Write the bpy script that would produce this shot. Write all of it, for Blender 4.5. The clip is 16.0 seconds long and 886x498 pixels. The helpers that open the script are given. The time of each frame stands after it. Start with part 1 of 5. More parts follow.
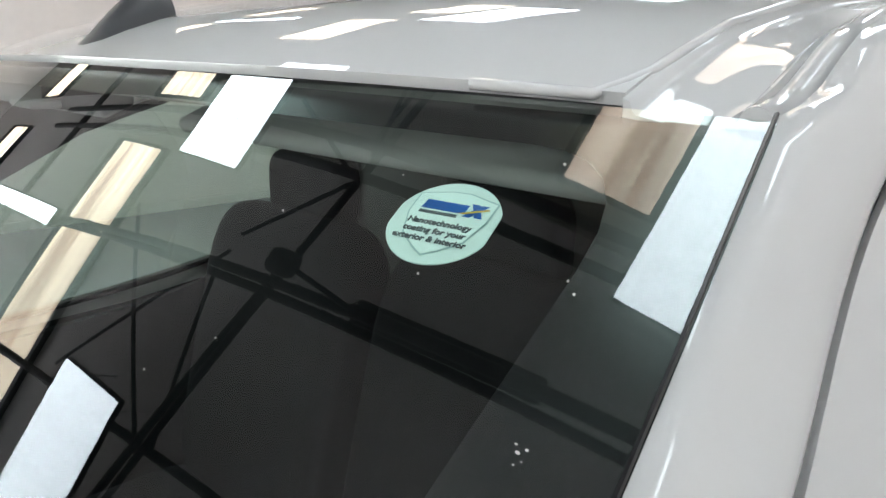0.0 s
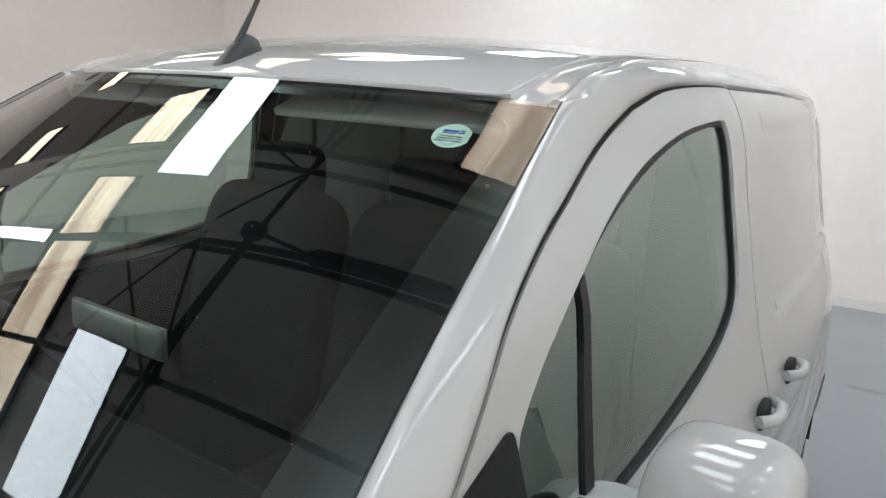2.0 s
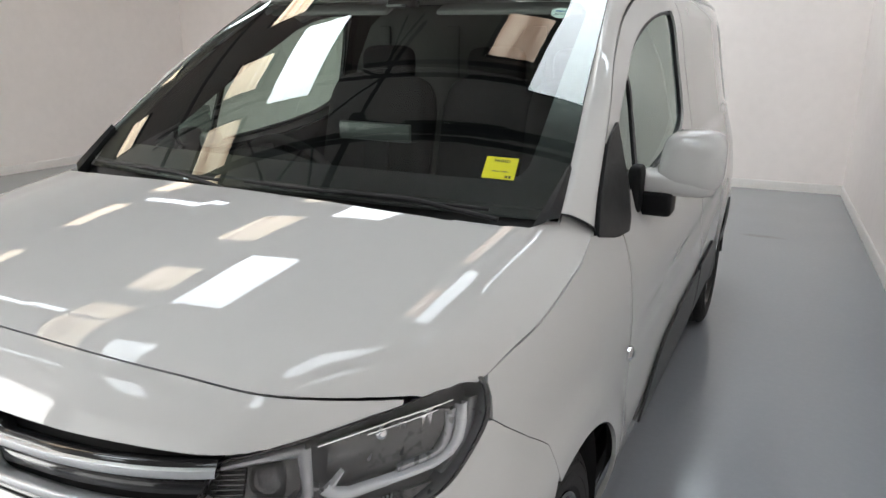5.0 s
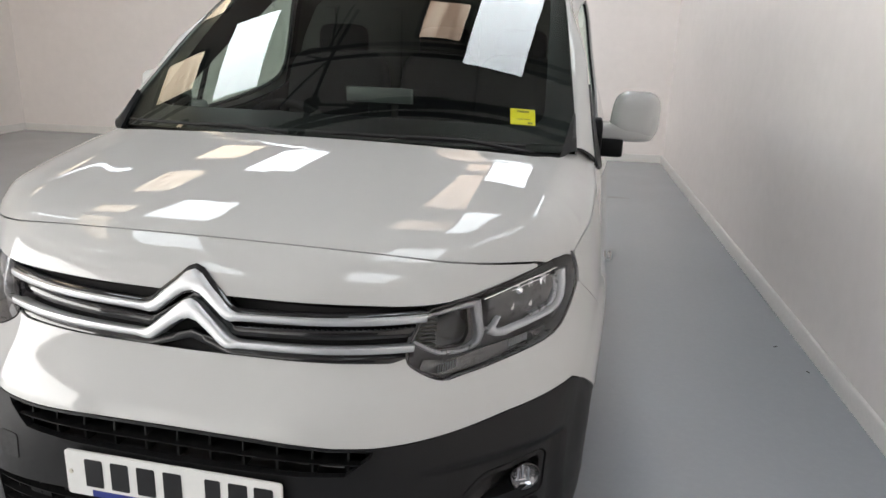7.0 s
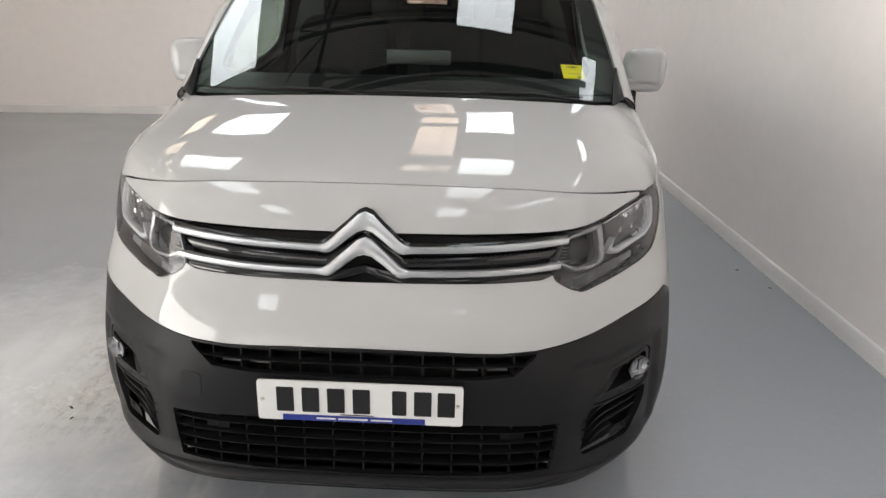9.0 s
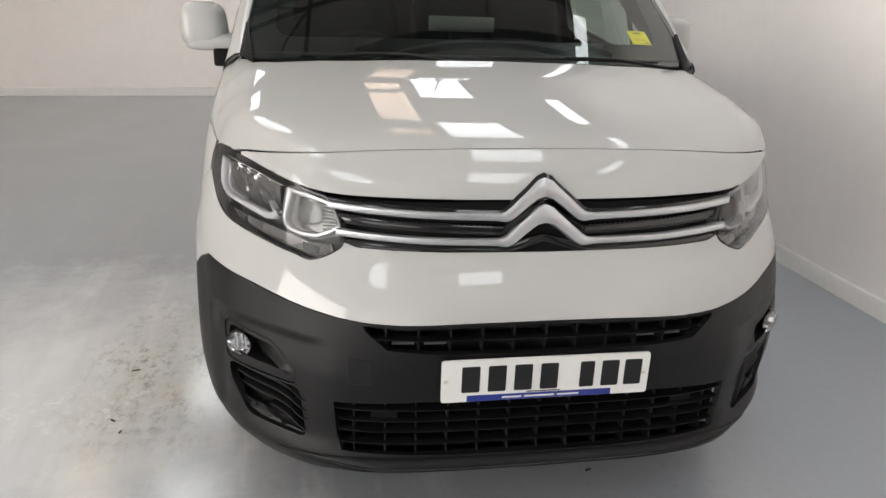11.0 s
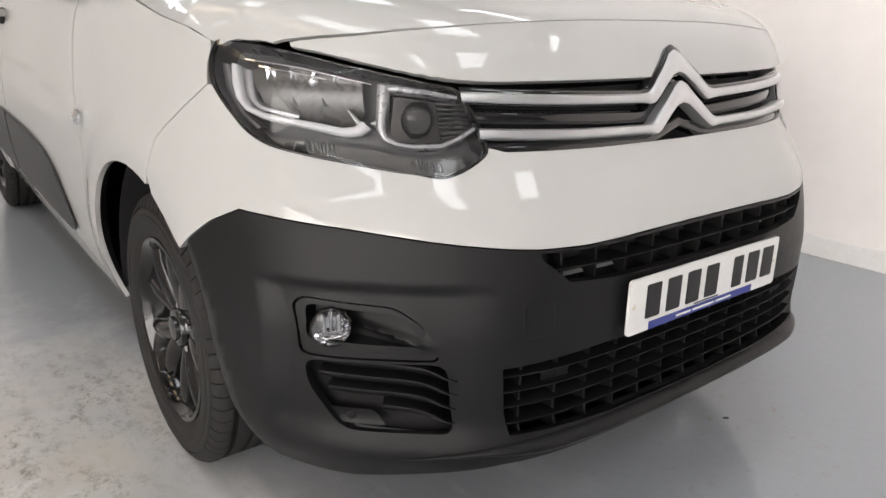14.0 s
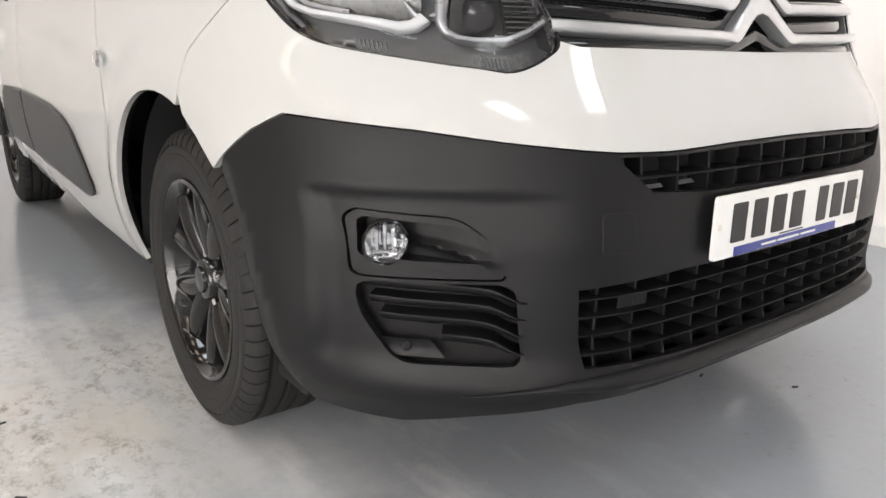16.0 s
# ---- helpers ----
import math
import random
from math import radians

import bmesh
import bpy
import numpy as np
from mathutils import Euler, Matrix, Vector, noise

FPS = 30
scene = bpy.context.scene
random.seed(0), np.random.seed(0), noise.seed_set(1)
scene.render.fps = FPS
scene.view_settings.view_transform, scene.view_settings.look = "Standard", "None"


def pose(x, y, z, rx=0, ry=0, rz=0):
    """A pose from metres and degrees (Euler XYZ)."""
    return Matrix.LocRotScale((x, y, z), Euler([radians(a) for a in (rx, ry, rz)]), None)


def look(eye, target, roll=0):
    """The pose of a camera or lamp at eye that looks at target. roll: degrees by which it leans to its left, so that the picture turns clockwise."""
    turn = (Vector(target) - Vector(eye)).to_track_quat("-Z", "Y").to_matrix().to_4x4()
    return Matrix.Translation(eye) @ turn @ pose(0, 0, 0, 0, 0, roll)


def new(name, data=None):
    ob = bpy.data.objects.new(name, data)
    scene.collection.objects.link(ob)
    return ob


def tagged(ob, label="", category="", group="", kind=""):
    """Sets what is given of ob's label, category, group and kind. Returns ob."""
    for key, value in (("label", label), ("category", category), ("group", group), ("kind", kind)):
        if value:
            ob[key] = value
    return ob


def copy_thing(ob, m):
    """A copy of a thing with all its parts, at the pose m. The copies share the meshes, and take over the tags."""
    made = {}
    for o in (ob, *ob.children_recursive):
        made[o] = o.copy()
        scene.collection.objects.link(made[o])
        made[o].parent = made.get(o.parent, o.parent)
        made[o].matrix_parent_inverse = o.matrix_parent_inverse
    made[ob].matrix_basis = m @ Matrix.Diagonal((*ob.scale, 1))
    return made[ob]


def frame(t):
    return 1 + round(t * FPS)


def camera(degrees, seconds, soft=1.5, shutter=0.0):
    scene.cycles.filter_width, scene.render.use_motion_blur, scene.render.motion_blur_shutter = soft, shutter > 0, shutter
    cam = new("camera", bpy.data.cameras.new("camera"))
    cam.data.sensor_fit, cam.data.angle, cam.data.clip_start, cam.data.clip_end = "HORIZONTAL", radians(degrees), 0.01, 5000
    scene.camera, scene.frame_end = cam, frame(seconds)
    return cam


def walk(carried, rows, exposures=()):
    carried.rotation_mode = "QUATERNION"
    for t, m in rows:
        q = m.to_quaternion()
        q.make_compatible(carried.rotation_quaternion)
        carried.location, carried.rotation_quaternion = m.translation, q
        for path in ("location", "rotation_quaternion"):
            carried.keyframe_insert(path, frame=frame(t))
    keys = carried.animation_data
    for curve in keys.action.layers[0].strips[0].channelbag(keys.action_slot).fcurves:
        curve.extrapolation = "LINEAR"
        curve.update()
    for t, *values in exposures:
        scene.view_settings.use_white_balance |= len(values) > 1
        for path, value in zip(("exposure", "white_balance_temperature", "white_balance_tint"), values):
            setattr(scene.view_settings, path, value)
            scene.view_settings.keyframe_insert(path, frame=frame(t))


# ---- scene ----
cam = camera(63.4, 16.0)
PATH = [
    (0, (0.788, 1.374, 1.703), (-0.545, 2.773, 1.187), 1.1),
    (0.5, (0.823, 1.321, 1.706), (-0.512, 2.723, 1.201), 1.2),
    (1, (0.896, 1.17, 1.711), (-0.357, 2.649, 1.217), 0.9),
    (1.5, (0.962, 1.002, 1.698), (-0.154, 2.59, 1.215), 2.2),
    (2, (1.109, 0.779, 1.689), (0.028, 2.405, 1.254), 3.1),
    (2.5, (1.221, 0.577, 1.686), (0.107, 2.186, 1.275), 2.9),
    (3, (1.197, 0.37, 1.644), (0.153, 2.03, 1.253), 2.2),
    (3.5, (1.209, 0.18, 1.627), (0.267, 1.894, 1.206), 2.4),
    (4, (1.27, -0.055, 1.585), (0.389, 1.68, 1.124), 1.5),
    (4.2, (1.28, -0.149, 1.604), (0.423, 1.59, 1.11), 1.3),
    (4.5, (1.294, -0.253, 1.604), (0.428, 1.479, 1.102), 1.5),
    (5, (1.243, -0.505, 1.56), (0.383, 1.208, 0.99), 0.5),
    (5.2, (1.225, -0.597, 1.56), (0.416, 1.127, 0.948), 1.1),
    (7.3, (0.768, -1.278, 1.52), (0.411, 0.597, 0.922), 1.2),
    (7.5, (0.73, -1.324, 1.522), (0.379, 0.542, 0.892), 0.5),
    (8, (0.617, -1.478, 1.526), (0.342, 0.395, 0.883), 0.1),
    (8.5, (0.485, -1.57, 1.539), (0.254, 0.315, 0.912), -0.7),
    (8.7, (0.398, -1.579, 1.53), (0.218, 0.304, 0.881), -0.1),
    (10.8, (-0.423, -1.475, 1.454), (-0.104, 0.369, 0.749), 2.2),
    (11, (-0.524, -1.466, 1.435), (-0.199, 0.377, 0.728), 2.3),
    (11.5, (-0.777, -1.37, 1.441), (-0.496, 0.491, 0.766), 0.6),
    (12, (-1.013, -1.313, 1.431), (-0.465, 0.474, 0.721), 0.1),
    (12.5, (-1.231, -1.237, 1.389), (-0.485, 0.471, 0.666), -0.2),
    (13, (-1.266, -1.044, 1.294), (-0.391, 0.622, 0.617), -1.2),
    (13.5, (-1.276, -0.888, 1.187), (-0.208, 0.673, 0.537), 0.8),
    (14, (-1.29, -0.776, 1.062), (-0.126, 0.723, 0.429), 1.5),
    (14.5, (-1.315, -0.748, 1.004), (-0.17, 0.79, 0.438), 0.9),
    (15, (-1.312, -0.702, 0.925), (-0.15, 0.832, 0.382), 1.5),
    (15.5, (-1.311, -0.672, 0.861), (-0.136, 0.85, 0.311), 1.1),
    (16, (-1.318, -0.666, 0.83), (-0.155, 0.866, 0.282), 1.0),
]
EXPOSURE = [(0, .40, 6100, 6), (.5, .42, 5800, 5), (1, .42, 5800, 6), (2, .22, 6150, 7), (2.5, .13, 6250, 7), (5, .0, 6300, 8), (8.5, -.09, 6550, 10), (12.5, -.17, 6650, 11), (14, -.02, 6650, 12), (14.5, .08, 6650, 12), (15.5, .26, 6650, 12), (16, .34, 6600, 11)]
walk(cam, [(t, look(eye, target, roll)) for t, eye, target, roll in PATH], EXPOSURE)
from mathutils.geometry import delaunay_2d_cdt


# ---- world and lamps ----
CEIL = 3.85
world = bpy.data.worlds.new("world")
scene.world = world
world.use_nodes = True
wn = world.node_tree.nodes
wn["Background"].inputs[0].default_value = (.75, .85, 1.0, 1)
wn["Background"].inputs[1].default_value = 0.15


# ---- materials ----
def mat(name, color=(.5, .5, .5), rough=.5, metal=0.0, coat=0.0, noise_amt=0.0, noise_scale=8.0, bump=0.0, bump_scale=200.0,
        rough_var=0.0, emit=None, strength=0.0, ior=1.45, spec=.5):
    m = bpy.data.materials.new(name)
    m.use_nodes = True
    n, l = m.node_tree.nodes, m.node_tree.links
    b = n["Principled BSDF"]
    b.inputs["Base Color"].default_value = (*color, 1)
    b.inputs["Roughness"].default_value = rough
    b.inputs["Metallic"].default_value = metal
    b.inputs["Coat Weight"].default_value = coat
    b.inputs["Coat Roughness"].default_value = .02
    b.inputs["IOR"].default_value = ior
    b.inputs["Specular IOR Level"].default_value = spec
    if emit:
        b.inputs["Emission Color"].default_value = (*emit, 1)
        b.inputs["Emission Strength"].default_value = strength
    tc = n.new("ShaderNodeTexCoord")
    if noise_amt or rough_var:
        big, small = n.new("ShaderNodeTexNoise"), n.new("ShaderNodeTexNoise")
        big.inputs["Scale"].default_value, small.inputs["Scale"].default_value = noise_scale, noise_scale * 9
        big.inputs["Detail"].default_value = small.inputs["Detail"].default_value = 5
        l.new(tc.outputs["Object"], big.inputs["Vector"]), l.new(tc.outputs["Object"], small.inputs["Vector"])
        add = n.new("ShaderNodeMath")
        add.operation = "ADD"
        l.new(big.outputs["Fac"], add.inputs[0]), l.new(small.outputs["Fac"], add.inputs[1])
        if noise_amt:
            r = n.new("ShaderNodeMapRange")
            r.inputs["From Min"].default_value, r.inputs["From Max"].default_value = .6, 1.4
            r.inputs["To Min"].default_value, r.inputs["To Max"].default_value = 1 - noise_amt, 1 + noise_amt
            l.new(add.outputs[0], r.inputs["Value"])
            v = n.new("ShaderNodeVectorMath")
            v.operation = "SCALE"
            v.inputs[0].default_value = color
            l.new(r.outputs[0], v.inputs["Scale"])
            l.new(v.outputs[0], b.inputs["Base Color"])
        if rough_var:
            r = n.new("ShaderNodeMapRange")
            r.inputs["From Min"].default_value, r.inputs["From Max"].default_value = .6, 1.4
            r.inputs["To Min"].default_value, r.inputs["To Max"].default_value = max(rough - rough_var, .01), rough + rough_var
            l.new(add.outputs[0], r.inputs["Value"])
            l.new(r.outputs[0], b.inputs["Roughness"])
    if bump:
        t = n.new("ShaderNodeTexNoise")
        t.inputs["Scale"].default_value, t.inputs["Detail"].default_value = bump_scale, 4
        l.new(tc.outputs["Object"], t.inputs["Vector"])
        u = n.new("ShaderNodeBump")
        u.inputs["Strength"].default_value, u.inputs["Distance"].default_value = bump, .002
        l.new(t.outputs["Fac"], u.inputs["Height"])
        l.new(u.outputs[0], b.inputs["Normal"])
    return m


def glass_mat(name, tint, base=.04, gloss=(1, 1, 1)):
    """A clear pane: tinted see-through with a mirror gloss that grows towards grazing angles, alike from both sides."""
    m = bpy.data.materials.new(name)
    m.use_nodes = True
    n, l = m.node_tree.nodes, m.node_tree.links
    n.remove(n["Principled BSDF"])
    tr, gl, mix, lw, pw, mr = (n.new("ShaderNode" + k) for k in ("BsdfTransparent", "BsdfGlossy", "MixShader", "LayerWeight", "Math", "MapRange"))
    tr.inputs[0].default_value = (*tint, 1)
    gl.inputs["Color"].default_value = (*gloss, 1)
    gl.inputs["Roughness"].default_value = .004
    lw.inputs["Blend"].default_value = .5
    pw.operation = "POWER"
    pw.inputs[1].default_value = 4.0
    mr.inputs["To Min"].default_value, mr.inputs["To Max"].default_value = base, 1.0
    l.new(lw.outputs["Facing"], pw.inputs[0]), l.new(pw.outputs[0], mr.inputs["Value"]), l.new(mr.outputs[0], mix.inputs[0])
    l.new(tr.outputs[0], mix.inputs[1]), l.new(gl.outputs[0], mix.inputs[2])
    l.new(mix.outputs[0], n["Material Output"].inputs[0])
    return m


PAINT = mat("white_paint", (.45, .45, .44), .5, coat=1.0, spec=.05, noise_amt=.012, noise_scale=3)
PLASTIC = mat("black_bumper_plastic", (.0085, .0085, .0092), .42, spec=.27, noise_amt=.12, noise_scale=5, bump=.25, bump_scale=900, rough_var=.06)
PLASTIC2 = mat("dark_grey_trim", (.035, .036, .038), .45, bump=.15, bump_scale=700, noise_amt=.1)
GRILLE = mat("grille_black", (.005, .005, .0055), .5, spec=.14, noise_amt=.15)
GLOSSBLACK = mat("gloss_black", (.006, .006, .007), .08, coat=.5, rough_var=.03)
# near-black of seals and liners, also the painted shade in gaps and hollows
DARK = mat("black_parts_and_gap_shade", (.008, .008, .009), .8, noise_amt=.2)
SATIN = mat("satin_chrome", (.60, .61, .62), .36, metal=.85, noise_amt=.04, noise_scale=20, rough_var=.05)
CHROME = mat("chrome", (.85, .86, .87), .06, metal=1.0, rough_var=.02)
RUBBER = mat("tyre_rubber", (.020, .0195, .0195), .7, spec=.3, noise_amt=.2, noise_scale=14, bump=.2, bump_scale=400)
RIM = mat("black_alloy", (.006, .006, .0066), .11, coat=.3, spec=.4, rough_var=.04)
DISC = mat("brake_disc", (.66, .48, .30), .28, metal=1.0, noise_amt=.2, noise_scale=30)
GLASS = glass_mat("windscreen_glass", (.76, .85, .80), .062)
SIDEGLASS = glass_mat("side_glass", (.70, .82, .76), .24, (.84, .95, .89))
LENS = glass_mat("lamp_lens", (.93, .94, .95), .022)
FRIT = mat("black_frit", (.006, .006, .007), .25)
CABIN = mat("cabin_plastic", (.007, .0074, .0078), .7, spec=.10, noise_amt=.1, bump=.06, bump_scale=400)
FABRIC = mat("seat_fabric", (.011, .011, .012), .9, spec=.04, noise_amt=.15, noise_scale=20, bump=.1, bump_scale=500)
TRIM_DARK = mat("dark_lining", (.035, .036, .036), .8, spec=.15, noise_amt=.08)
LINER = mat("grey_lining", (.25, .25, .245), .9, noise_amt=.08)
WHITEPLAS = mat("white_plastic", (.62, .63, .64), .2)


def floor_mat():
    """Grey-blue floor paint: cloudy wear, pale scuffs, a painted pool of daylight, dark specks, half-gloss."""
    m = mat("grey_floor_paint", (.30, .32, .35), .2, spec=.75)
    n, l = m.node_tree.nodes, m.node_tree.links
    b = n["Principled BSDF"]
    tc = n.new("ShaderNodeTexCoord")

    def tex(scale, detail=5, rough=.6, stretch=0, turn=0):
        t = n.new("ShaderNodeTexNoise")
        t.inputs["Scale"].default_value, t.inputs["Detail"].default_value, t.inputs["Roughness"].default_value = scale, detail, rough
        if stretch:
            mp = n.new("ShaderNodeMapping")
            mp.inputs["Scale"].default_value, mp.inputs["Rotation"].default_value = (1, 1 / stretch, 1), (0, 0, turn)
            l.new(tc.outputs["Object"], mp.inputs[0]), l.new(mp.outputs[0], t.inputs["Vector"])
        else:
            l.new(tc.outputs["Object"], t.inputs["Vector"])
        return t

    def ramp(src, a, b_, lo, hi):
        r = n.new("ShaderNodeMapRange")
        r.inputs["From Min"].default_value, r.inputs["From Max"].default_value = a, b_
        r.inputs["To Min"].default_value, r.inputs["To Max"].default_value = lo, hi
        l.new(src.outputs[0], r.inputs["Value"])
        return r

    def blend(fac, a, c):
        x = n.new("ShaderNodeMix")
        x.data_type = "RGBA"
        l.new(fac.outputs[0], x.inputs[0])
        for i, v in ((6, a), (7, c)):
            if isinstance(v, tuple):
                x.inputs[i].default_value = (*v, 1)
            else:
                l.new(v.outputs[2], x.inputs[i])
        return x
    def spot(cx, cy, rx, ry, ragged):
        """A mask round a place on the floor, 1 in its middle, with a ragged rim."""
        mp, ln, mx, sm = n.new("ShaderNodeMapping"), n.new("ShaderNodeVectorMath"), n.new("ShaderNodeMath"), n.new("ShaderNodeMath")
        mp.inputs["Location"].default_value, mp.inputs["Scale"].default_value = (-cx / rx, -cy / ry, 0), (1 / rx, 1 / ry, 0)
        l.new(tc.outputs["Object"], mp.inputs[0]), l.new(mp.outputs[0], ln.inputs[0])
        ln.operation = "LENGTH"
        mx.operation, mx.inputs[1].default_value = "MULTIPLY", ragged
        sm.operation = "ADD"
        l.new(tex(4.5, 8, .7).outputs[0], mx.inputs[0]), l.new(mx.outputs[0], sm.inputs[0]), l.new(ln.outputs["Value"], sm.inputs[1])
        return ramp(sm, 1.0 + ragged * .5, .25 + ragged * .5, 0, 1)

    def times(a, c):
        x = n.new("ShaderNodeMath")
        x.operation = "MULTIPLY"
        l.new(a.outputs[0], x.inputs[0]), l.new(c.outputs[0], x.inputs[1])
        return x
    cloud = blend(ramp(tex(.4, 3), .2, .8, 0, 1), (.30, .32, .355), (.34, .36, .385))
    fine = blend(ramp(tex(30, 8, .7), .45, .8, 0, .2), cloud, (.42, .43, .45))
    # daylight on the near left floor, painted in as a paler patch
    pale = blend(times(spot(-1.6, .8, 1.2, 1.5, .8), ramp(tex(2.0, 4), .2, .8, .6, .95)), fine, (.80, .81, .82))
    drag = blend(times(spot(-1.5, 1.0, 1.6, 2.6, .8), ramp(tex(4.0, 7, .65, 5, .15), .47, .70, 0, .4)), pale, (.42, .425, .43))
    wipe = blend(times(spot(-1.4, .6, 1.5, 1.8, .8), ramp(tex(6.0, 6, .6, 4, -.3), .53, .66, 0, .5)), drag, (.76, .76, .75))
    tan = blend(times(spot(-1.10, 1.05, .42, .75, .9), ramp(tex(5, 8, .7, 2.5), .38, .60, .1, .75)), wipe, (.58, .545, .485))
    grit = blend(times(times(spot(-1.10, 1.10, .40, .75, 1.0), ramp(tex(26, 10, .8, 1.6), .49, .60, 0, .85)), ramp(tex(5, 3, .5, 2), .36, .54, 0, 1)), tan, (.22, .195, .155))
    white = blend(times(spot(-1.45, .82, .40, .22, .9), ramp(tex(17, 10, .8), .53, .60, 0, .9)), grit, (.86, .86, .85))
    flake = blend(times(spot(.40, .10, .75, .40, .9), ramp(tex(22, 10, .8), .56, .64, 0, .8)), white, (.28, .26, .23))
    smear = blend(times(spot(-1.19, 4.15, .14, .20, .8), ramp(tex(12), .3, .6, .2, .7)), flake, (.33, .31, .28))
    smear2 = blend(times(spot(1.03, 5.76, .20, .06, .5), ramp(tex(12), .3, .6, .3, .8)), smear, (.24, .24, .25))
    spots = blend(ramp(tex(34.0, 5, .6), .75, .78, 0, .55), smear2, (.12, .115, .11))
    l.new(spots.outputs[2], b.inputs["Base Color"])
    l.new(ramp(tex(1.6, 5, .6), .25, .75, .10, .22).outputs[0], b.inputs["Roughness"])
    u = n.new("ShaderNodeBump")
    u.inputs["Strength"].default_value, u.inputs["Distance"].default_value = .025, .002
    l.new(tex(22, 8, .65).outputs[0], u.inputs["Height"])
    l.new(u.outputs[0], b.inputs["Normal"])
    return m


# ---- mesh helpers ----
def thing(name, label, category, group="", kind="", at=(0, 0, 0)):
    ob = new(name)
    ob.empty_display_size = .1
    ob.location = at
    return tagged(ob, label, category, group, kind)


def part(name, data, material, parent, label=""):
    """One mesh object under a thing or a part, from a bmesh or a mesh."""
    if isinstance(data, bmesh.types.BMesh):
        me = bpy.data.meshes.new(name)
        data.to_mesh(me)
        data.free()
    else:
        me = data
    if material and not me.materials:
        me.materials.append(material)
    ob = new(name, me)
    ob.parent = parent
    if parent is not None:
        base, m = parent, Matrix()
        while base is not None:
            m = base.matrix_basis @ m if base.parent is None else base.matrix_basis @ m
            base = base.parent
        ob.matrix_parent_inverse = Matrix()
        ob.matrix_basis = m.inverted()
    if label:
        ob["label"] = label
    return ob


def smooth(bm, angle=40):
    for f in bm.faces:
        f.smooth = True
    for e in bm.edges:
        if len(e.link_faces) == 2 and e.calc_face_angle(0) > radians(angle):
            e.smooth = False
    return bm


def mesh_of(verts, faces, soft=40):
    bm = bmesh.new()
    vs = [bm.verts.new(v) for v in verts]
    for f in faces:
        try:
            bm.faces.new([vs[i] for i in f])
        except ValueError:
            pass
    bmesh.ops.recalc_face_normals(bm, faces=bm.faces)
    return smooth(bm, soft) if soft else bm


def box(x0, y0, z0, x1, y1, z1, bevel=0.0, seg=2):
    bm = bmesh.new()
    bmesh.ops.create_cube(bm, size=1, matrix=Matrix.LocRotScale(((x0 + x1) / 2, (y0 + y1) / 2, (z0 + z1) / 2), None, (abs(x1 - x0), abs(y1 - y0), abs(z1 - z0))))
    if bevel:
        bmesh.ops.bevel(bm, geom=bm.edges[:], offset=bevel, segments=seg, profile=.5, affect="EDGES")
    return smooth(bm, 30)


def blob(c, half, power=.4, nu=28, nv=16, shear=None):
    """A rounded box (superellipsoid)."""
    vs, fs = [], []
    def sp(a, p):
        return math.copysign(abs(a) ** p, a)
    for i in range(nv + 1):
        v = -math.pi / 2 + math.pi * i / nv
        for j in range(nu):
            u = 2 * math.pi * j / nu
            p = [sp(math.cos(v), power) * sp(math.cos(u), power), sp(math.cos(v), power) * sp(math.sin(u), power), sp(math.sin(v), power)]
            if shear:
                p = shear(p)
            vs.append([c[k] + half[k] * p[k] for k in range(3)])
    for i in range(nv):
        for j in range(nu):
            fs.append([i * nu + j, i * nu + (j + 1) % nu, (i + 1) * nu + (j + 1) % nu, (i + 1) * nu + j])
    bm = mesh_of(vs, fs, 60)
    bmesh.ops.remove_doubles(bm, verts=bm.verts, dist=1e-4)
    return bm


def tube(points, r, n=8, taper=None, closed=False):
    """A round bar along a line of points."""
    pts = [Vector(p) for p in points]
    vs, fs, k = [], [], len(pts)
    for i, p in enumerate(pts):
        a, b = (pts[i - 1], pts[(i + 1) % k]) if closed else (pts[max(i - 1, 0)], pts[min(i + 1, k - 1)])
        d = (b - a).normalized()
        q = d.to_track_quat("Z", "Y")
        rr = r * (taper[i] if taper else 1)
        for j in range(n):
            t = 2 * math.pi * j / n
            vs.append(p + q @ Vector((rr * math.cos(t), rr * math.sin(t), 0)))
    for i in range(k if closed else k - 1):
        for j in range(n):
            a, b = i * n, ((i + 1) % k) * n
            fs.append([a + j, a + (j + 1) % n, b + (j + 1) % n, b + j])
    if not closed:
        fs += [list(range(n)), list(range((k - 1) * n, k * n))]
    return mesh_of(vs, fs, 50)


def lathe(profile, n=48, axis="x", at=(0, 0, 0), closed=False):
    """Turn a profile of (along, radius) round an axis."""
    vs, fs, k = [], [], len(profile)
    for j in range(n):
        t = 2 * math.pi * j / n
        for a, r in profile:
            p = (a, r * math.cos(t), r * math.sin(t)) if axis == "x" else (r * math.cos(t), a, r * math.sin(t)) if axis == "y" else (r * math.cos(t), r * math.sin(t), a)
            vs.append([p[i] + at[i] for i in range(3)])
    for j in range(n):
        for i in range(k if closed else k - 1):
            a, b = j * k, ((j + 1) % n) * k
            fs.append([a + i, a + (i + 1) % k, b + (i + 1) % k, b + i])
    return mesh_of(vs, fs, 35)


def dense(line, step, closed=True):
    out, k = [], len(line)
    for i in range(k if closed else k - 1):
        a, b = np.array(line[i], float), np.array(line[(i + 1) % k], float)
        n = max(1, int(math.ceil(np.hypot(*(b - a)) / step)))
        out += [tuple(a + (b - a) * t / n) for t in range(n)]
    if not closed:
        out.append(tuple(line[-1]))
    return out


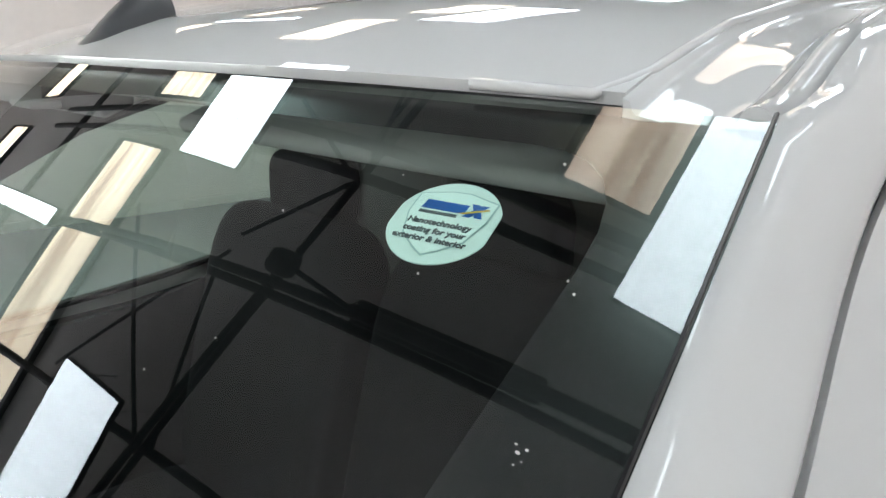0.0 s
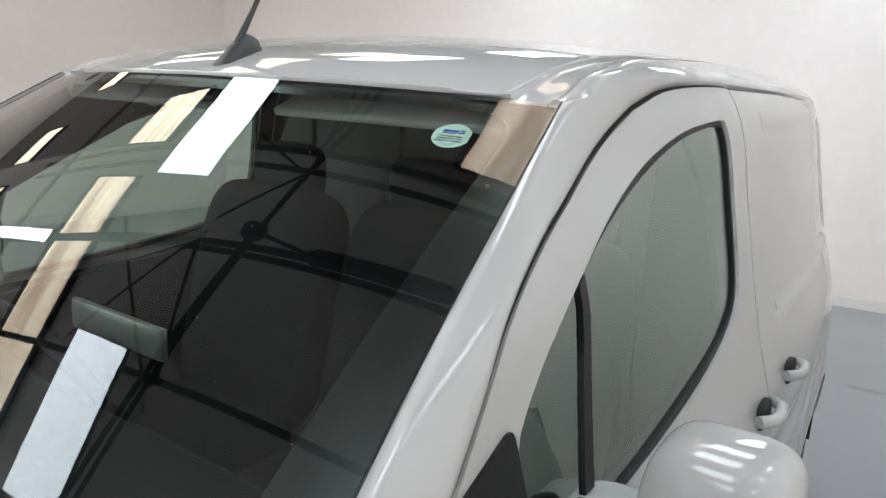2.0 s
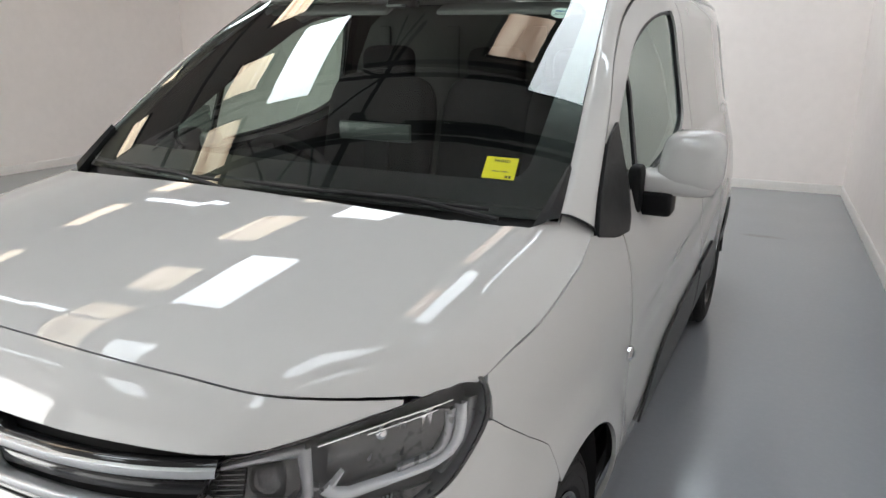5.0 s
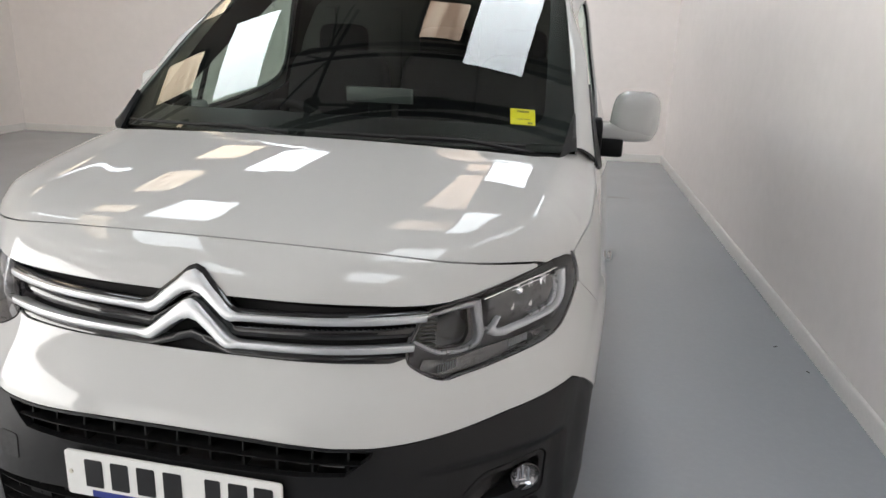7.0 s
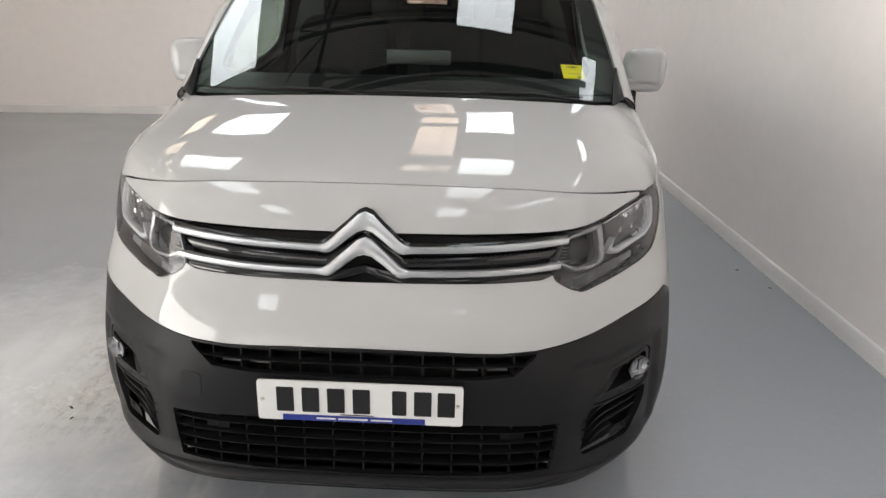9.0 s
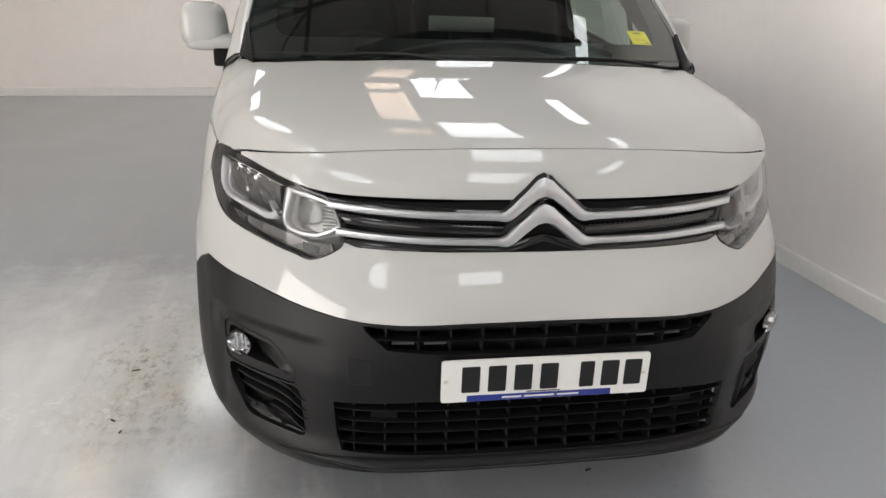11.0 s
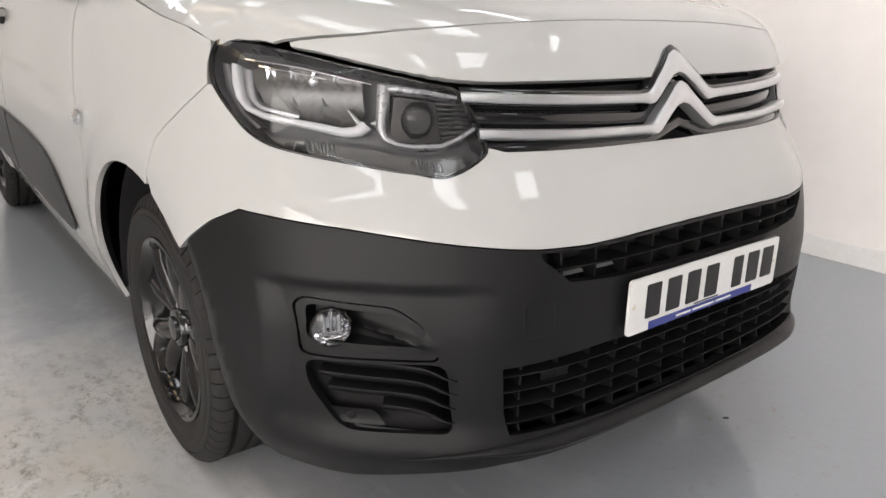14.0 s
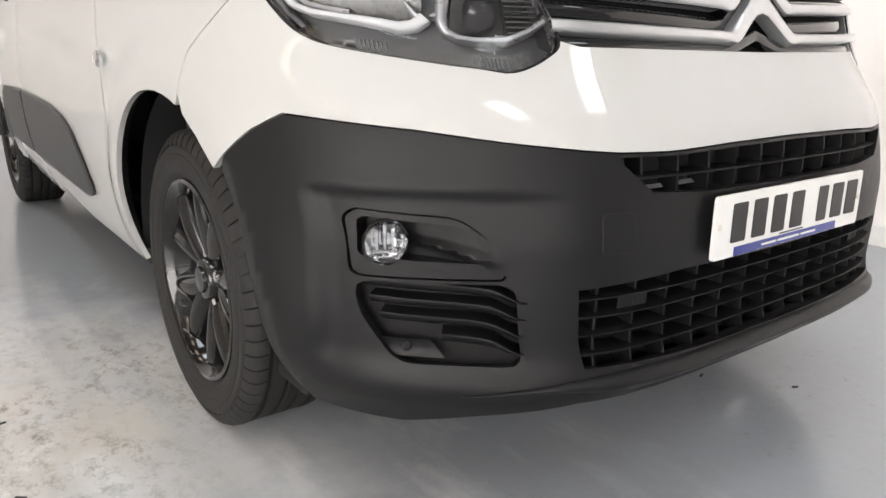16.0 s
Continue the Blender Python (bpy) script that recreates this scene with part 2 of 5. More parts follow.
def rounded(line, r, n=5):
    """An outline with its corners rounded off by r."""
    out, k = [], len(line)
    for i in range(k):
        p, a, b = (np.array(line[j % k], float) for j in (i, i - 1, i + 1))
        da, db = a - p, b - p
        la, lb = np.hypot(*da), np.hypot(*db)
        q = min(r, .45 * la, .45 * lb)
        s, e = p + da / la * q, p + db / lb * q
        for t in np.linspace(0, 1, n):
            out.append(tuple((1 - t) ** 2 * s + 2 * t * (1 - t) * p + t * t * e))
    return out


def inside(px, py, poly):
    poly = np.array(poly, float)
    hit = np.zeros(len(px), bool)
    a = poly
    b = np.roll(poly, -1, 0)
    for (x0, y0), (x1, y1) in zip(a, b):
        c = ((y0 > py) != (y1 > py))
        with np.errstate(divide="ignore", invalid="ignore"):
            hit ^= c & (px < (x1 - x0) * (py - y0) / (y1 - y0 + 1e-12) + x0)
    return hit


def edge_gap(px, py, poly):
    best = np.full(len(px), 9.0)
    a = np.array(poly, float)
    for p, q in zip(a, np.roll(a, -1, 0)):
        d = q - p
        t = np.clip(((px - p[0]) * d[0] + (py - p[1]) * d[1]) / (d @ d + 1e-12), 0, 1)
        best = np.minimum(best, np.hypot(px - p[0] - t * d[0], py - p[1] - t * d[1]))
    return best


def sheet(outline, holes, f, step, off=0.0, rim=.012, flip=1, out=None):
    """A curved panel: an outline with holes, laid on the chart f(u, v), with an edge turned in by rim. flip -1: mirrored to the other side."""
    loops = [dense(outline, step)] + [dense(h, step) for h in holes]
    pts, edges = [], []
    for lp in loops:
        k = len(pts)
        pts += lp
        edges += [(k + i, k + (i + 1) % len(lp)) for i in range(len(lp))]
    o = np.array(loops[0])
    gu, gv = np.meshgrid(np.arange(o[:, 0].min(), o[:, 0].max(), step), np.arange(o[:, 1].min(), o[:, 1].max(), step))
    gu, gv = gu.ravel() + step * .31, gv.ravel() + step * .27
    keep = inside(gu, gv, loops[0])
    gap = edge_gap(gu, gv, loops[0])
    for h in loops[1:]:
        keep &= ~inside(gu, gv, h)
        gap = np.minimum(gap, edge_gap(gu, gv, h))
    keep &= gap > step * .45
    pts += list(zip(gu[keep], gv[keep]))
    from_cdt = delaunay_2d_cdt([Vector(p) for p in pts], edges, [], 0, 1e-6)
    uv = np.array([tuple(p) for p in from_cdt[0]])
    tris = np.array(from_cdt[2])
    mid = uv[tris].mean(1)
    ok = inside(mid[:, 0], mid[:, 1], loops[0])
    for h in loops[1:]:
        ok &= ~inside(mid[:, 0], mid[:, 1], h)
    tris = tris[ok]
    e = 8e-4
    p0 = f(uv[:, 0], uv[:, 1])
    n0 = np.cross(f(uv[:, 0] + e, uv[:, 1]) - f(uv[:, 0] - e, uv[:, 1]), f(uv[:, 0], uv[:, 1] + e) - f(uv[:, 0], uv[:, 1] - e))
    n0 /= np.linalg.norm(n0, axis=1, keepdims=True) + 1e-12
    ref = p0 - np.array(out if out is not None else (0, 2.2, .7))
    n0 *= np.where((n0 * ref).sum(1, keepdims=True) < 0, -1, 1)
    p0 = p0 + n0 * off
    # slivers between three points of one edge are left out
    q = p0[tris]
    longest = np.max([np.linalg.norm(q[:, i] - q[:, i - 1], axis=1) for i in range(3)], 0)
    high = np.linalg.norm(np.cross(q[:, 1] - q[:, 0], q[:, 2] - q[:, 0]), axis=1) / longest
    tris = tris[(high > .0007) | (tris.max(1) >= len(pts) - keep.sum())]
    fn = np.cross(p0[tris[:, 1]] - p0[tris[:, 0]], p0[tris[:, 2]] - p0[tris[:, 0]])
    wrong = (fn * n0[tris].mean(1)).sum(1) < 0
    tris[wrong] = tris[wrong][:, ::-1]
    count = {}
    for t in tris:
        for i in range(3):
            a, b = t[i], t[(i + 1) % 3]
            count[(a, b)] = count.get((a, b), 0) + 1
    border = [(a, b) for a, b in count if (b, a) not in count]
    verts, faces, norms = [*p0], [tuple(t) for t in tris], [tuple(n0[i]) for t in tris for i in t]
    if rim:
        deep = {}
        for a, b in border:
            for i in (a, b):
                if i not in deep:
                    deep[i] = len(verts)
                    verts.append(p0[i] - n0[i] * rim)
            face = (b, a, deep[a], deep[b])
            q = [np.array(verts[i]) for i in face]
            nn = np.cross(q[1] - q[0], q[2] - q[0])
            nn /= np.linalg.norm(nn) + 1e-12
            faces.append(face)
            norms += [tuple(nn)] * 4
    verts = np.array(verts)
    if flip < 0:
        verts = verts * (-1, 1, 1)
        faces, norms2, k = [fc[::-1] for fc in faces], [], 0
        for fc in faces:
            seg = norms[k:k + len(fc)][::-1]
            norms2 += [(-a, b, c) for a, b, c in seg]
            k += len(fc)
        norms = norms2
    me = bpy.data.meshes.new("sheet")
    me.from_pydata([tuple(v) for v in verts], [], [tuple(int(i) for i in fc) for fc in faces])
    me.polygons.foreach_set("use_smooth", [True] * len(me.polygons))
    me.normals_split_custom_set(norms)
    me.update()
    return me


def loft(rows, thick=0.0):
    """A smooth skin over rows of points."""
    k = len(rows[0])
    vs = [p for r in rows for p in r]
    fs = [[i * k + j, i * k + j + 1, (i + 1) * k + j + 1, (i + 1) * k + j] for i in range(len(rows) - 1) for j in range(k - 1)]
    return mesh_of(vs, fs, 50)


def prism(outline, f, depth, step=.02, bevel=.0):
    """A solid plate over an outline in the chart f(u, v, w): w is the height over the base."""
    ln = dense(outline, step)
    c = np.mean(ln, 0)
    vs, fs, k = [], [], len(ln)
    rings = [(1.0, 0.0), (1.0, depth - bevel), (None, depth)]
    for sc, w in rings:
        for p in ln:
            q = np.array(p)
            if sc is None:
                d = c - q
                q = q + d / (np.hypot(*d) + 1e-9) * bevel
            vs.append(f(q[0], q[1], w))
    for r in range(2):
        for j in range(k):
            fs.append([r * k + j, r * k + (j + 1) % k, (r + 1) * k + (j + 1) % k, (r + 1) * k + j])
    fs.append(list(range(2 * k, 3 * k)))
    fs.append(list(range(k)))
    return mesh_of(vs, fs, 30)


# ---- the van's outer surface, as charts of two coordinates ----
def spl(ts, vs):
    """A smooth curve through the given values (shape-preserving cubic)."""
    ts, vs = np.array(ts, float), np.array(vs, float)
    h, d = np.diff(ts), np.diff(vs) / np.diff(ts)
    m = np.zeros_like(vs)
    for i in range(1, len(ts) - 1):
        if d[i - 1] * d[i] > 0:
            a, b = 2 * h[i] + h[i - 1], h[i] + 2 * h[i - 1]
            m[i] = (a + b) / (a / d[i - 1] + b / d[i])
    m[0], m[-1] = d[0], d[-1]

    def at(t):
        t = np.clip(np.asarray(t, float), ts[0], ts[-1])
        i = np.clip(np.searchsorted(ts, t) - 1, 0, len(ts) - 2)
        u = (t - ts[i]) / h[i]
        return ((1 + 2 * u) * (1 - u) ** 2 * vs[i] + u * (1 - u) ** 2 * h[i] * m[i]
                + u * u * (3 - 2 * u) * vs[i + 1] + u * u * (u - 1) * h[i] * m[i + 1])
    return at

def soft(ts, vs, w):
    """The same curve, evened out over a width w, so that reflections run smoothly over it."""
    f = spl(ts, vs)
    a, b = float(ts[0]), float(ts[-1])
    q = np.linspace(a, b, 4001)
    k = np.linspace(-2.5, 2.5, 61)
    g = np.exp(-k * k / 2)
    q2 = q[:, None] + k[None] * w
    val = f(q2)
    lo, hi = q2 < a, q2 > b
    val = np.where(lo, 2 * vs[0] - f(2 * a - q2), np.where(hi, 2 * vs[-1] - f(2 * b - q2), val))
    table = (val * g).sum(1) / g.sum()
    return lambda t: np.interp(t, q, table)


def step01(a, b, t):
    u = np.clip((np.asarray(t, float) - a) / (b - a), 0, 1)
    return u * u * (3 - 2 * u)

PLAN_X = [0, .15, .30, .42, .52, .61, .68, .74, .79, .83, .86, .88, .893, .902, .908, .913, .914, .910, .893, .86, .78, .5, 0]
PLAN_Y = [0, .001, .005, .018, .045, .095, .150, .200, .255, .318, .39, .47, .60, .80, 1.2, 1.8, 2.6, 3.4, 4.0, 4.27, 4.36, 4.40, 4.41]
_sx, _sy = soft(range(23), PLAN_X, .5), soft(range(23), PLAN_Y, .5)
_k = np.linspace(0, 22, 4401)
_arc = np.r_[0, np.cumsum(np.hypot(np.diff(_sx(_k)), np.diff(_sy(_k))))]
def sx(x):  # place along the plan curve of the front half, by x
    n = 3000
    return np.interp(x, _sx(_k)[:n], _arc[:n])
def sy(y):  # the same of the side, by y
    return np.interp(y, np.maximum.accumulate(_sy(_k)), _arc)
set_back = soft([.14, .22, .30, .36, .45, .62, .68, .73, .80, .84, .90, .95, 1.0, 1.1, 1.3], [.10, .03, -.012, .002, .0, .0, .004, .025, .072, .094, .112, .126, .148, .19, .21], .014)
inset = soft([.14, .20, .30, .42, .55, .75, .90, 1.0, 1.09, 1.15, 1.21, 1.46, 1.62, 1.70, 1.80], [.14, .095, .052, .022, .006, .0, .012, .028, .054, .072, .086, .138, .168, .200, .28], .025)
def _bent(x0, y0, z):
    w = 1 - step01(.45, 1.3, y0)
    dx = (inset(z) - .030 * (1 - step01(.30, .58, z)) * step01(.12, .2, z) * (1 - step01(.5, .85, y0)) + .065 * (1 - step01(1.7, 2.4, y0)) * step01(1.4, 1.67, z)) * step01(.30, .90, x0)
    dy = (set_back(z) + .055 * step01(.2, .85, x0) * step01(.52, .70, z)) * w
    return dx, dy
def side(s, z, off=0.0):
    """A point of the front and side, at s along the plan curve and height z."""
    s, z = np.asarray(s, float), np.asarray(z, float)
    k = np.interp(s, _arc, _k)
    x0, y0 = _sx(k), _sy(k)
    dx, dy = _bent(x0, y0, z)
    x, y = x0 - dx, y0 + dy
    p = np.stack([x, y, z + 0 * x], -1)
    if np.any(off):
        e = 1e-3
        a = side(s + e, z) - side(s - e, z); b = side(s, z + e) - side(s, z - e)
        n = np.cross(a, b); n /= np.linalg.norm(n, axis=-1, keepdims=True)
        p = p + n * np.asarray(off)[..., None]
    return p
def at_y(y, z):
    """s of the side's point that lies at y, at height z."""
    s = sy(y)
    for _ in range(12):
        s = s + .8 * (y - side(s, z)[..., 1])
    return float(s)
def at_x(x, z):
    """s of the front's point that lies at x, at height z."""
    s = sx(x)
    for _ in range(12):
        s = s + .8 * (x - side(s, z)[..., 0])
    return float(s)
b_yf = soft([0, .2, .45, .55, .65, .72, .765, .806, .83, .85, .86], [.122, .128, .168, .20, .287, .365, .43, .52, .60, .72, 1.1], .012)
b_zf = soft([0, .45, .55, .65, .72, .80, .83, .85, .86], [.935, .9355, .943, .967, .987, 1.0, 1.02, 1.04, 1.09], .02)
def b_r(d):
    return .1015 * (1 - np.exp(-d / .04)) + .255 * (1 - np.exp(-d / .75))
b_k = soft([0, .3, .45, .55, .65, .72, .782, .82, .845, .86], [1.0, .995, .988, .962, .862, .782, .69, .56, .44, .3], .025)
def bonnet_z(x, y):
    x = np.minimum(np.abs(np.asarray(x, float)), .825); d = np.asarray(y, float) - b_yf(x)
    return b_zf(x) + b_k(x) * np.where(d > 0, b_r(np.maximum(d, 0)), 2.5 * d)
roof_c = soft([1.53, 1.634, 1.67, 1.735, 1.82, 1.97, 2.2, 2.6, 3.2, 3.8, 4.2, 4.45], [1.645, 1.697, 1.712, 1.737, 1.757, 1.784, 1.810, 1.828, 1.832, 1.825, 1.805, 1.775], .03)
roof_f = soft([0, .3, .5, .58, .62, .66, .70, .72, .75], [0, .009, .025, .036, .044, .055, .078, .10, .15], .02)
def roof_z(x, y):
    x, y = np.abs(np.asarray(x, float)), np.asarray(y, float)
    return roof_c(y - .104 * (x / .663) ** 2) - roof_f(x) * (.30 + .70 * step01(1.7, 2.5, y))


# ---- the room ----
WALL = mat("white_wall", (.94, .89, .865), .75, noise_amt=.03, noise_scale=1.2, bump=.15, bump_scale=60)
SKIRT = mat("white_skirting", (.80, .78, .76), .5, noise_amt=.05, noise_scale=6)
FLOOR = floor_mat()
ROOFING = mat("roof_sheet", (.46, .435, .425), .8, noise_amt=.15, noise_scale=2)
STEEL = mat("black_steel", (.012, .012, .014), .6, noise_amt=.2, noise_scale=4)
CORNERS = [(1.66, 7.94), (-6.75, 7.20), (-7.1, -7.6), (2.57, -7.2)]   # back right, back left, front left, front right


SHUTTER = mat("grey_shutter", (.20, .20, .21), .6, noise_amt=.05, noise_scale=3)


def wall(name, a, b, h=CEIL, thick=.2, label="", m=None):
    d = Vector((b[0] - a[0], b[1] - a[1], 0))
    n = Vector((d.y, -d.x, 0)).normalized() * thick
    a, b = Vector((*a, 0)), Vector((*b, 0))
    up = Vector((0, 0, h))
    vs = [a, b, b + n, a + n, a + up, b + up, b + n + up, a + n + up]
    bm = mesh_of(vs, [[0, 1, 2, 3], [4, 5, 6, 7], [0, 1, 5, 4], [1, 2, 6, 5], [2, 3, 7, 6], [3, 0, 4, 7]], 0)
    ob = tagged(part(name, bm, m or WALL, None), label or "plain white painted workshop wall", "wall", kind="structure")
    # the panels at y 6.70 and 6.80 are unseen, added to brighten the rear walls
    # skirting board with a rounded top edge
    n2, u = -n.normalized(), d.normalized()
    prof = [(.001, .0), (.014, .0), (.014, .085), (.009, .094), (.001, .096)]
    rows = [[p + n2 * o + Vector((0, 0, z)) for o, z in prof] for p in (a + u * .001, b - u * .001)]
    sk = tagged(part("baseboard", loft(rows), SKIRT, None), "low white painted skirting board along the wall", "skirting", kind="structure")
    return ob


names = ["wall_back", "wall_left", "wall_front", "wall_right"]
for i in range(4):
    wall(names[i], CORNERS[i], CORNERS[(i + 1) % 4], m=SHUTTER if i == 2 else None, label="plain grey wall behind the open bay front" if i == 2 else "")
tagged(part("floor", box(-7.5, -8, -.15, 3, 8.3, 0), FLOOR, None), "worn grey-blue painted concrete floor with scuffs", "floor", kind="structure")
tagged(part("ceiling", box(-7.5, -8, CEIL, 3, 2.05, CEIL + .1), ROOFING, None), "plain grey-brown sheeted workshop ceiling", "ceiling", kind="structure")
# darker copy of the roof sheet: the rear roof's shade is in its colour
ROOFING_SHADED = mat("roof_sheet_shaded", (.20, .175, .165), .85, noise_amt=.15, noise_scale=2)
tagged(part("ceiling", box(-7.5, 2.05, CEIL, 3, 8.3, CEIL + .1), ROOFING_SHADED, None), "brown sheeted ceiling of the rear bay, its shade painted in", "ceiling", kind="structure")

# ---- the van ----
van = thing("van", "clean white panel van with black lower bumper and black alloy wheels", "van")
HUB_F, HUB_R, HUB_Z, WHEEL_R = .845, 3.63, .322, .326
ARCH = [(.83 + .41 * math.cos(radians(a)), .325 + .41 * math.sin(radians(a))) for a in range(-22, 203, 5)]
ARCH2 = [(3.63 + .40 * math.cos(radians(a)), .325 + .40 * math.sin(radians(a))) for a in range(-22, 203, 5)]


def stamp(y, z):
    """Pressed relief of the side: the sunken rear panel, the waist crease and the arch flare."""
    box_d = np.minimum(np.minimum(y - 2.80, 4.20 - y), np.minimum(z - 1.155 - .05 * step01(3.6, 4.2, y), 1.665 - z))
    d = -.013 * step01(-.012, .03, box_d)
    r = np.hypot(y - .83, z - .325)
    d = d + .010 * (1 - step01(.44, .54, r)) * step01(.2, .5, z)
    r2 = np.hypot(y - 3.63, z - .325)
    d = d + .010 * (1 - step01(.43, .53, r2))
    w = z - (.80 + .10 * step01(1.0, 2.4, y) * .6)
    d = d - .007 * step01(-.09, -.02, w) * (1 - step01(-.02, .02, w)) * step01(1.2, 1.8, y) * (1 - step01(2.9, 3.2, y))
    return d


def flank(s, z):
    p = side(s, z)
    d = stamp(p[..., 1], p[..., 2])
    return side(s, z, d)


def fog_dip(x, z):
    """The shallow hollow round the fog lamp and the vents below it, running out towards the middle."""
    return -.014 * step01(0, .024, .832 - x) * step01(0, .022, .618 - z) * step01(.50, .63, x) * step01(.265, .36, z)


def nose(s, z):
    p = side(s, z)
    flange = p[..., 1] - np.interp(p[..., 2], [.22, .40, .52, .62, .70], [.445, .462, .495, .555, .62])
    return side(s, z, fog_dip(p[..., 0], p[..., 2]) + stamp(p[..., 1], p[..., 2]) - .014 * np.clip((flange + .050) / .05, 0, 1.2))


def yz(pts):
    return [(at_y(y, z), z) for y, z in pts]


def xz(pts):
    return [(at_x(x, z), z) for x, z in pts]


# edge of the windscreen pillar and of the rail over the doors, along which the door closes
D_Y, D_Z = (spl(np.linspace(0, 1, 9), c) for c in ([1.060, 1.150, 1.260, 1.333, 1.410, 1.540, 1.690, 1.840, 1.978], [1.117, 1.205, 1.300, 1.370, 1.443, 1.511, 1.568, 1.628, 1.679]))
O_Y, O_Z = (spl(np.linspace(0, 1, 7), c) for c in ([1.978, 2.13, 2.30, 2.55, 3.2, 3.8, 4.2], [1.679, 1.713, 1.726, 1.731, 1.731, 1.722, 1.70]))


def beside(gap):
    """Places along that edge, on the door's side of it."""
    pts = [np.array((float(D_Y(t)), float(D_Z(t)))) for t in np.linspace(.27, 1, 22)] + [np.array((float(O_Y(t)), float(O_Z(t)))) for t in np.linspace(.04, .49, 9)]
    out = []
    for i, p in enumerate(pts):
        d = pts[min(i + 1, len(pts) - 1)] - pts[max(i - 1, 0)]
        d = d / np.hypot(*d)
        out.append((p[0] + d[1] * gap, p[1] - d[0] * gap))
    return out


BUMP_SEAM = [(.520, .925), (.545, .902), (.603, .857), (.665, .812), (.69, .735)]
LAMP = [(.479, .838), (.505, .812), (.557, .790), (.60, .795), (.65, .802), (.75, .822), (.788, .840), (.808, .874), (.822, .925), (.818, .965), (.806, .995), (.797, 1.002),
        (.765, .999), (.72, .987), (.65, .967), (.55, .943), (.513, .932), (.492, .89)]
BLACK_TOP = [(0, .680), (.2, .678), (.35, .672), (.44, .673), (.5, .678), (.6, .689), (.7, .704), (.8, .716)]
def curved(pts, n=4):
    """The closed outline through the points with its corners eased."""
    out = []
    for i in range(len(pts)):
        p0, p1, p2, p3 = (np.array(pts[(i + k) % len(pts)]) for k in (-1, 0, 1, 2))
        for t in np.arange(n) / n:
            out.append(tuple(.5 * (2 * p1 + (p2 - p0) * t + (2 * p0 - 5 * p1 + 4 * p2 - p3) * t * t + (3 * p1 - p0 - 3 * p2 + p3) * t ** 3)))
    return out


LAMP = curved(LAMP)
black_edge = xz(BLACK_TOP) + yz([(.40, .720), (.46, .690), (.555, .615)])
lamp_line = xz(LAMP)

for sg, tag in ((1, "passenger"), (-1, "driver")):
    # white bumper cover, from the lamp and grille down to the black lower part
    up = [q for q in xz([(0, .826), (.25, .828), (.45, .830)])] + [lamp_line[i] for i in range(0, 33)]
    low_arch = yz([(.672, .700), (.62, .668), (.575, .632)])
    line = up + yz(BUMP_SEAM) + low_arch + [(s, z + .003) for s, z in reversed(black_edge)]
    line[0] = (0.0, line[0][1])
    line = line[:-1] + [(0.0, z) for z in np.linspace(line[-1][1], line[0][1], 14)[:-1]]
    part("bumper_cover", sheet(line, [], flank, .018, flip=sg), PAINT, van, "glossy white painted upper bumper skin")
    # black lower bumper
    LG = [(0.0, .472), (.30, .475), (.512, .466), (.505, .38), (.495, .332), (.25, .324), (0.0, .322)]
    FOG = rounded([(.608, .479), (.632, .548), (.668, .581), (.786, .590), (.800, .575), (.797, .479)], .016, 4)
    low = xz([(.0, .272), (.3, .272), (.5, .270)]) + [(at_x(.62, .242), .242), (at_x(.70, .208), .208)] + yz([(.40, .215), (.445, .25), (.455, .30), (.462, .40), (.495, .52)])
    line = low + list(reversed(black_edge))
    line[-1] = (0.0, line[-1][1])
    line[0] = (0.0, line[0][1])
    hole_lg = xz(LG)
    slot = xz([(0.0, .600), (.28, .604), (.385, .612), (.435, .655), (.442, .668), (.35, .6668), (.2, .672), (0.0, .674)])
    # the holes that touch the middle line become notches of this half's outline
    line = line[:-1] + [(0.0, .680)] + [(0.0, slot[-1][1])] + list(reversed(slot[1:-1])) + [(0.0, slot[0][1])] + [(0.0, .472)] + hole_lg[1:-1] + [(0.0, .322)]
    vents = xz(rounded([(.585, .338), (.600, .474), (.792, .474), (.788, .42), (.745, .338)], .022, 4))
    part("lower_bumper", sheet(line, [xz(FOG), vents], nose, .016, rim=.02, flip=sg), PLASTIC, van, "matt black textured plastic lower bumper")
    # front wing
    top = [(.538, 1.0005), (.61, 1.022), (.70, 1.037), (.75, 1.047), (.90, 1.078), (.947, 1.086), (1.045, 1.126), (1.09, 1.119), (1.155, 1.104), (1.22, 1.086), (1.287, 1.073)]
    seam = [(1.292, 1.05), (1.295, .98), (1.281, .854), (1.255, .785), (1.25, .65), (1.262, .5), (1.29, .38), (1.33, .27)]
    arch = [p for p in ARCH if p[1] > .27 and not (p[0] < .69)]
    line = [(.5235, .935), (.5305, .962), (.532, .988)] + top + seam + arch + [(y + .0012, z + .0015) for y, z in reversed(BUMP_SEAM)]
    part("front_wing", sheet(yz(line), [], flank, .025, flip=sg), PAINT, van)
    # side door with its window opening
    win = [(1.425, 1.165), (1.402, 1.305), (1.47, 1.382), (1.56, 1.436), (1.70, 1.494), (1.85, 1.548), (2.0, 1.598), (2.15, 1.635), (2.28, 1.651), (2.375, 1.655), (2.408, 1.640), (2.420, 1.55),
           (2.428, 1.45), (2.428, 1.35), (2.400, 1.278), (2.32, 1.235), (2.2, 1.205), (2.0, 1.178), (1.7, 1.160)]
    win = curved(win, 3)
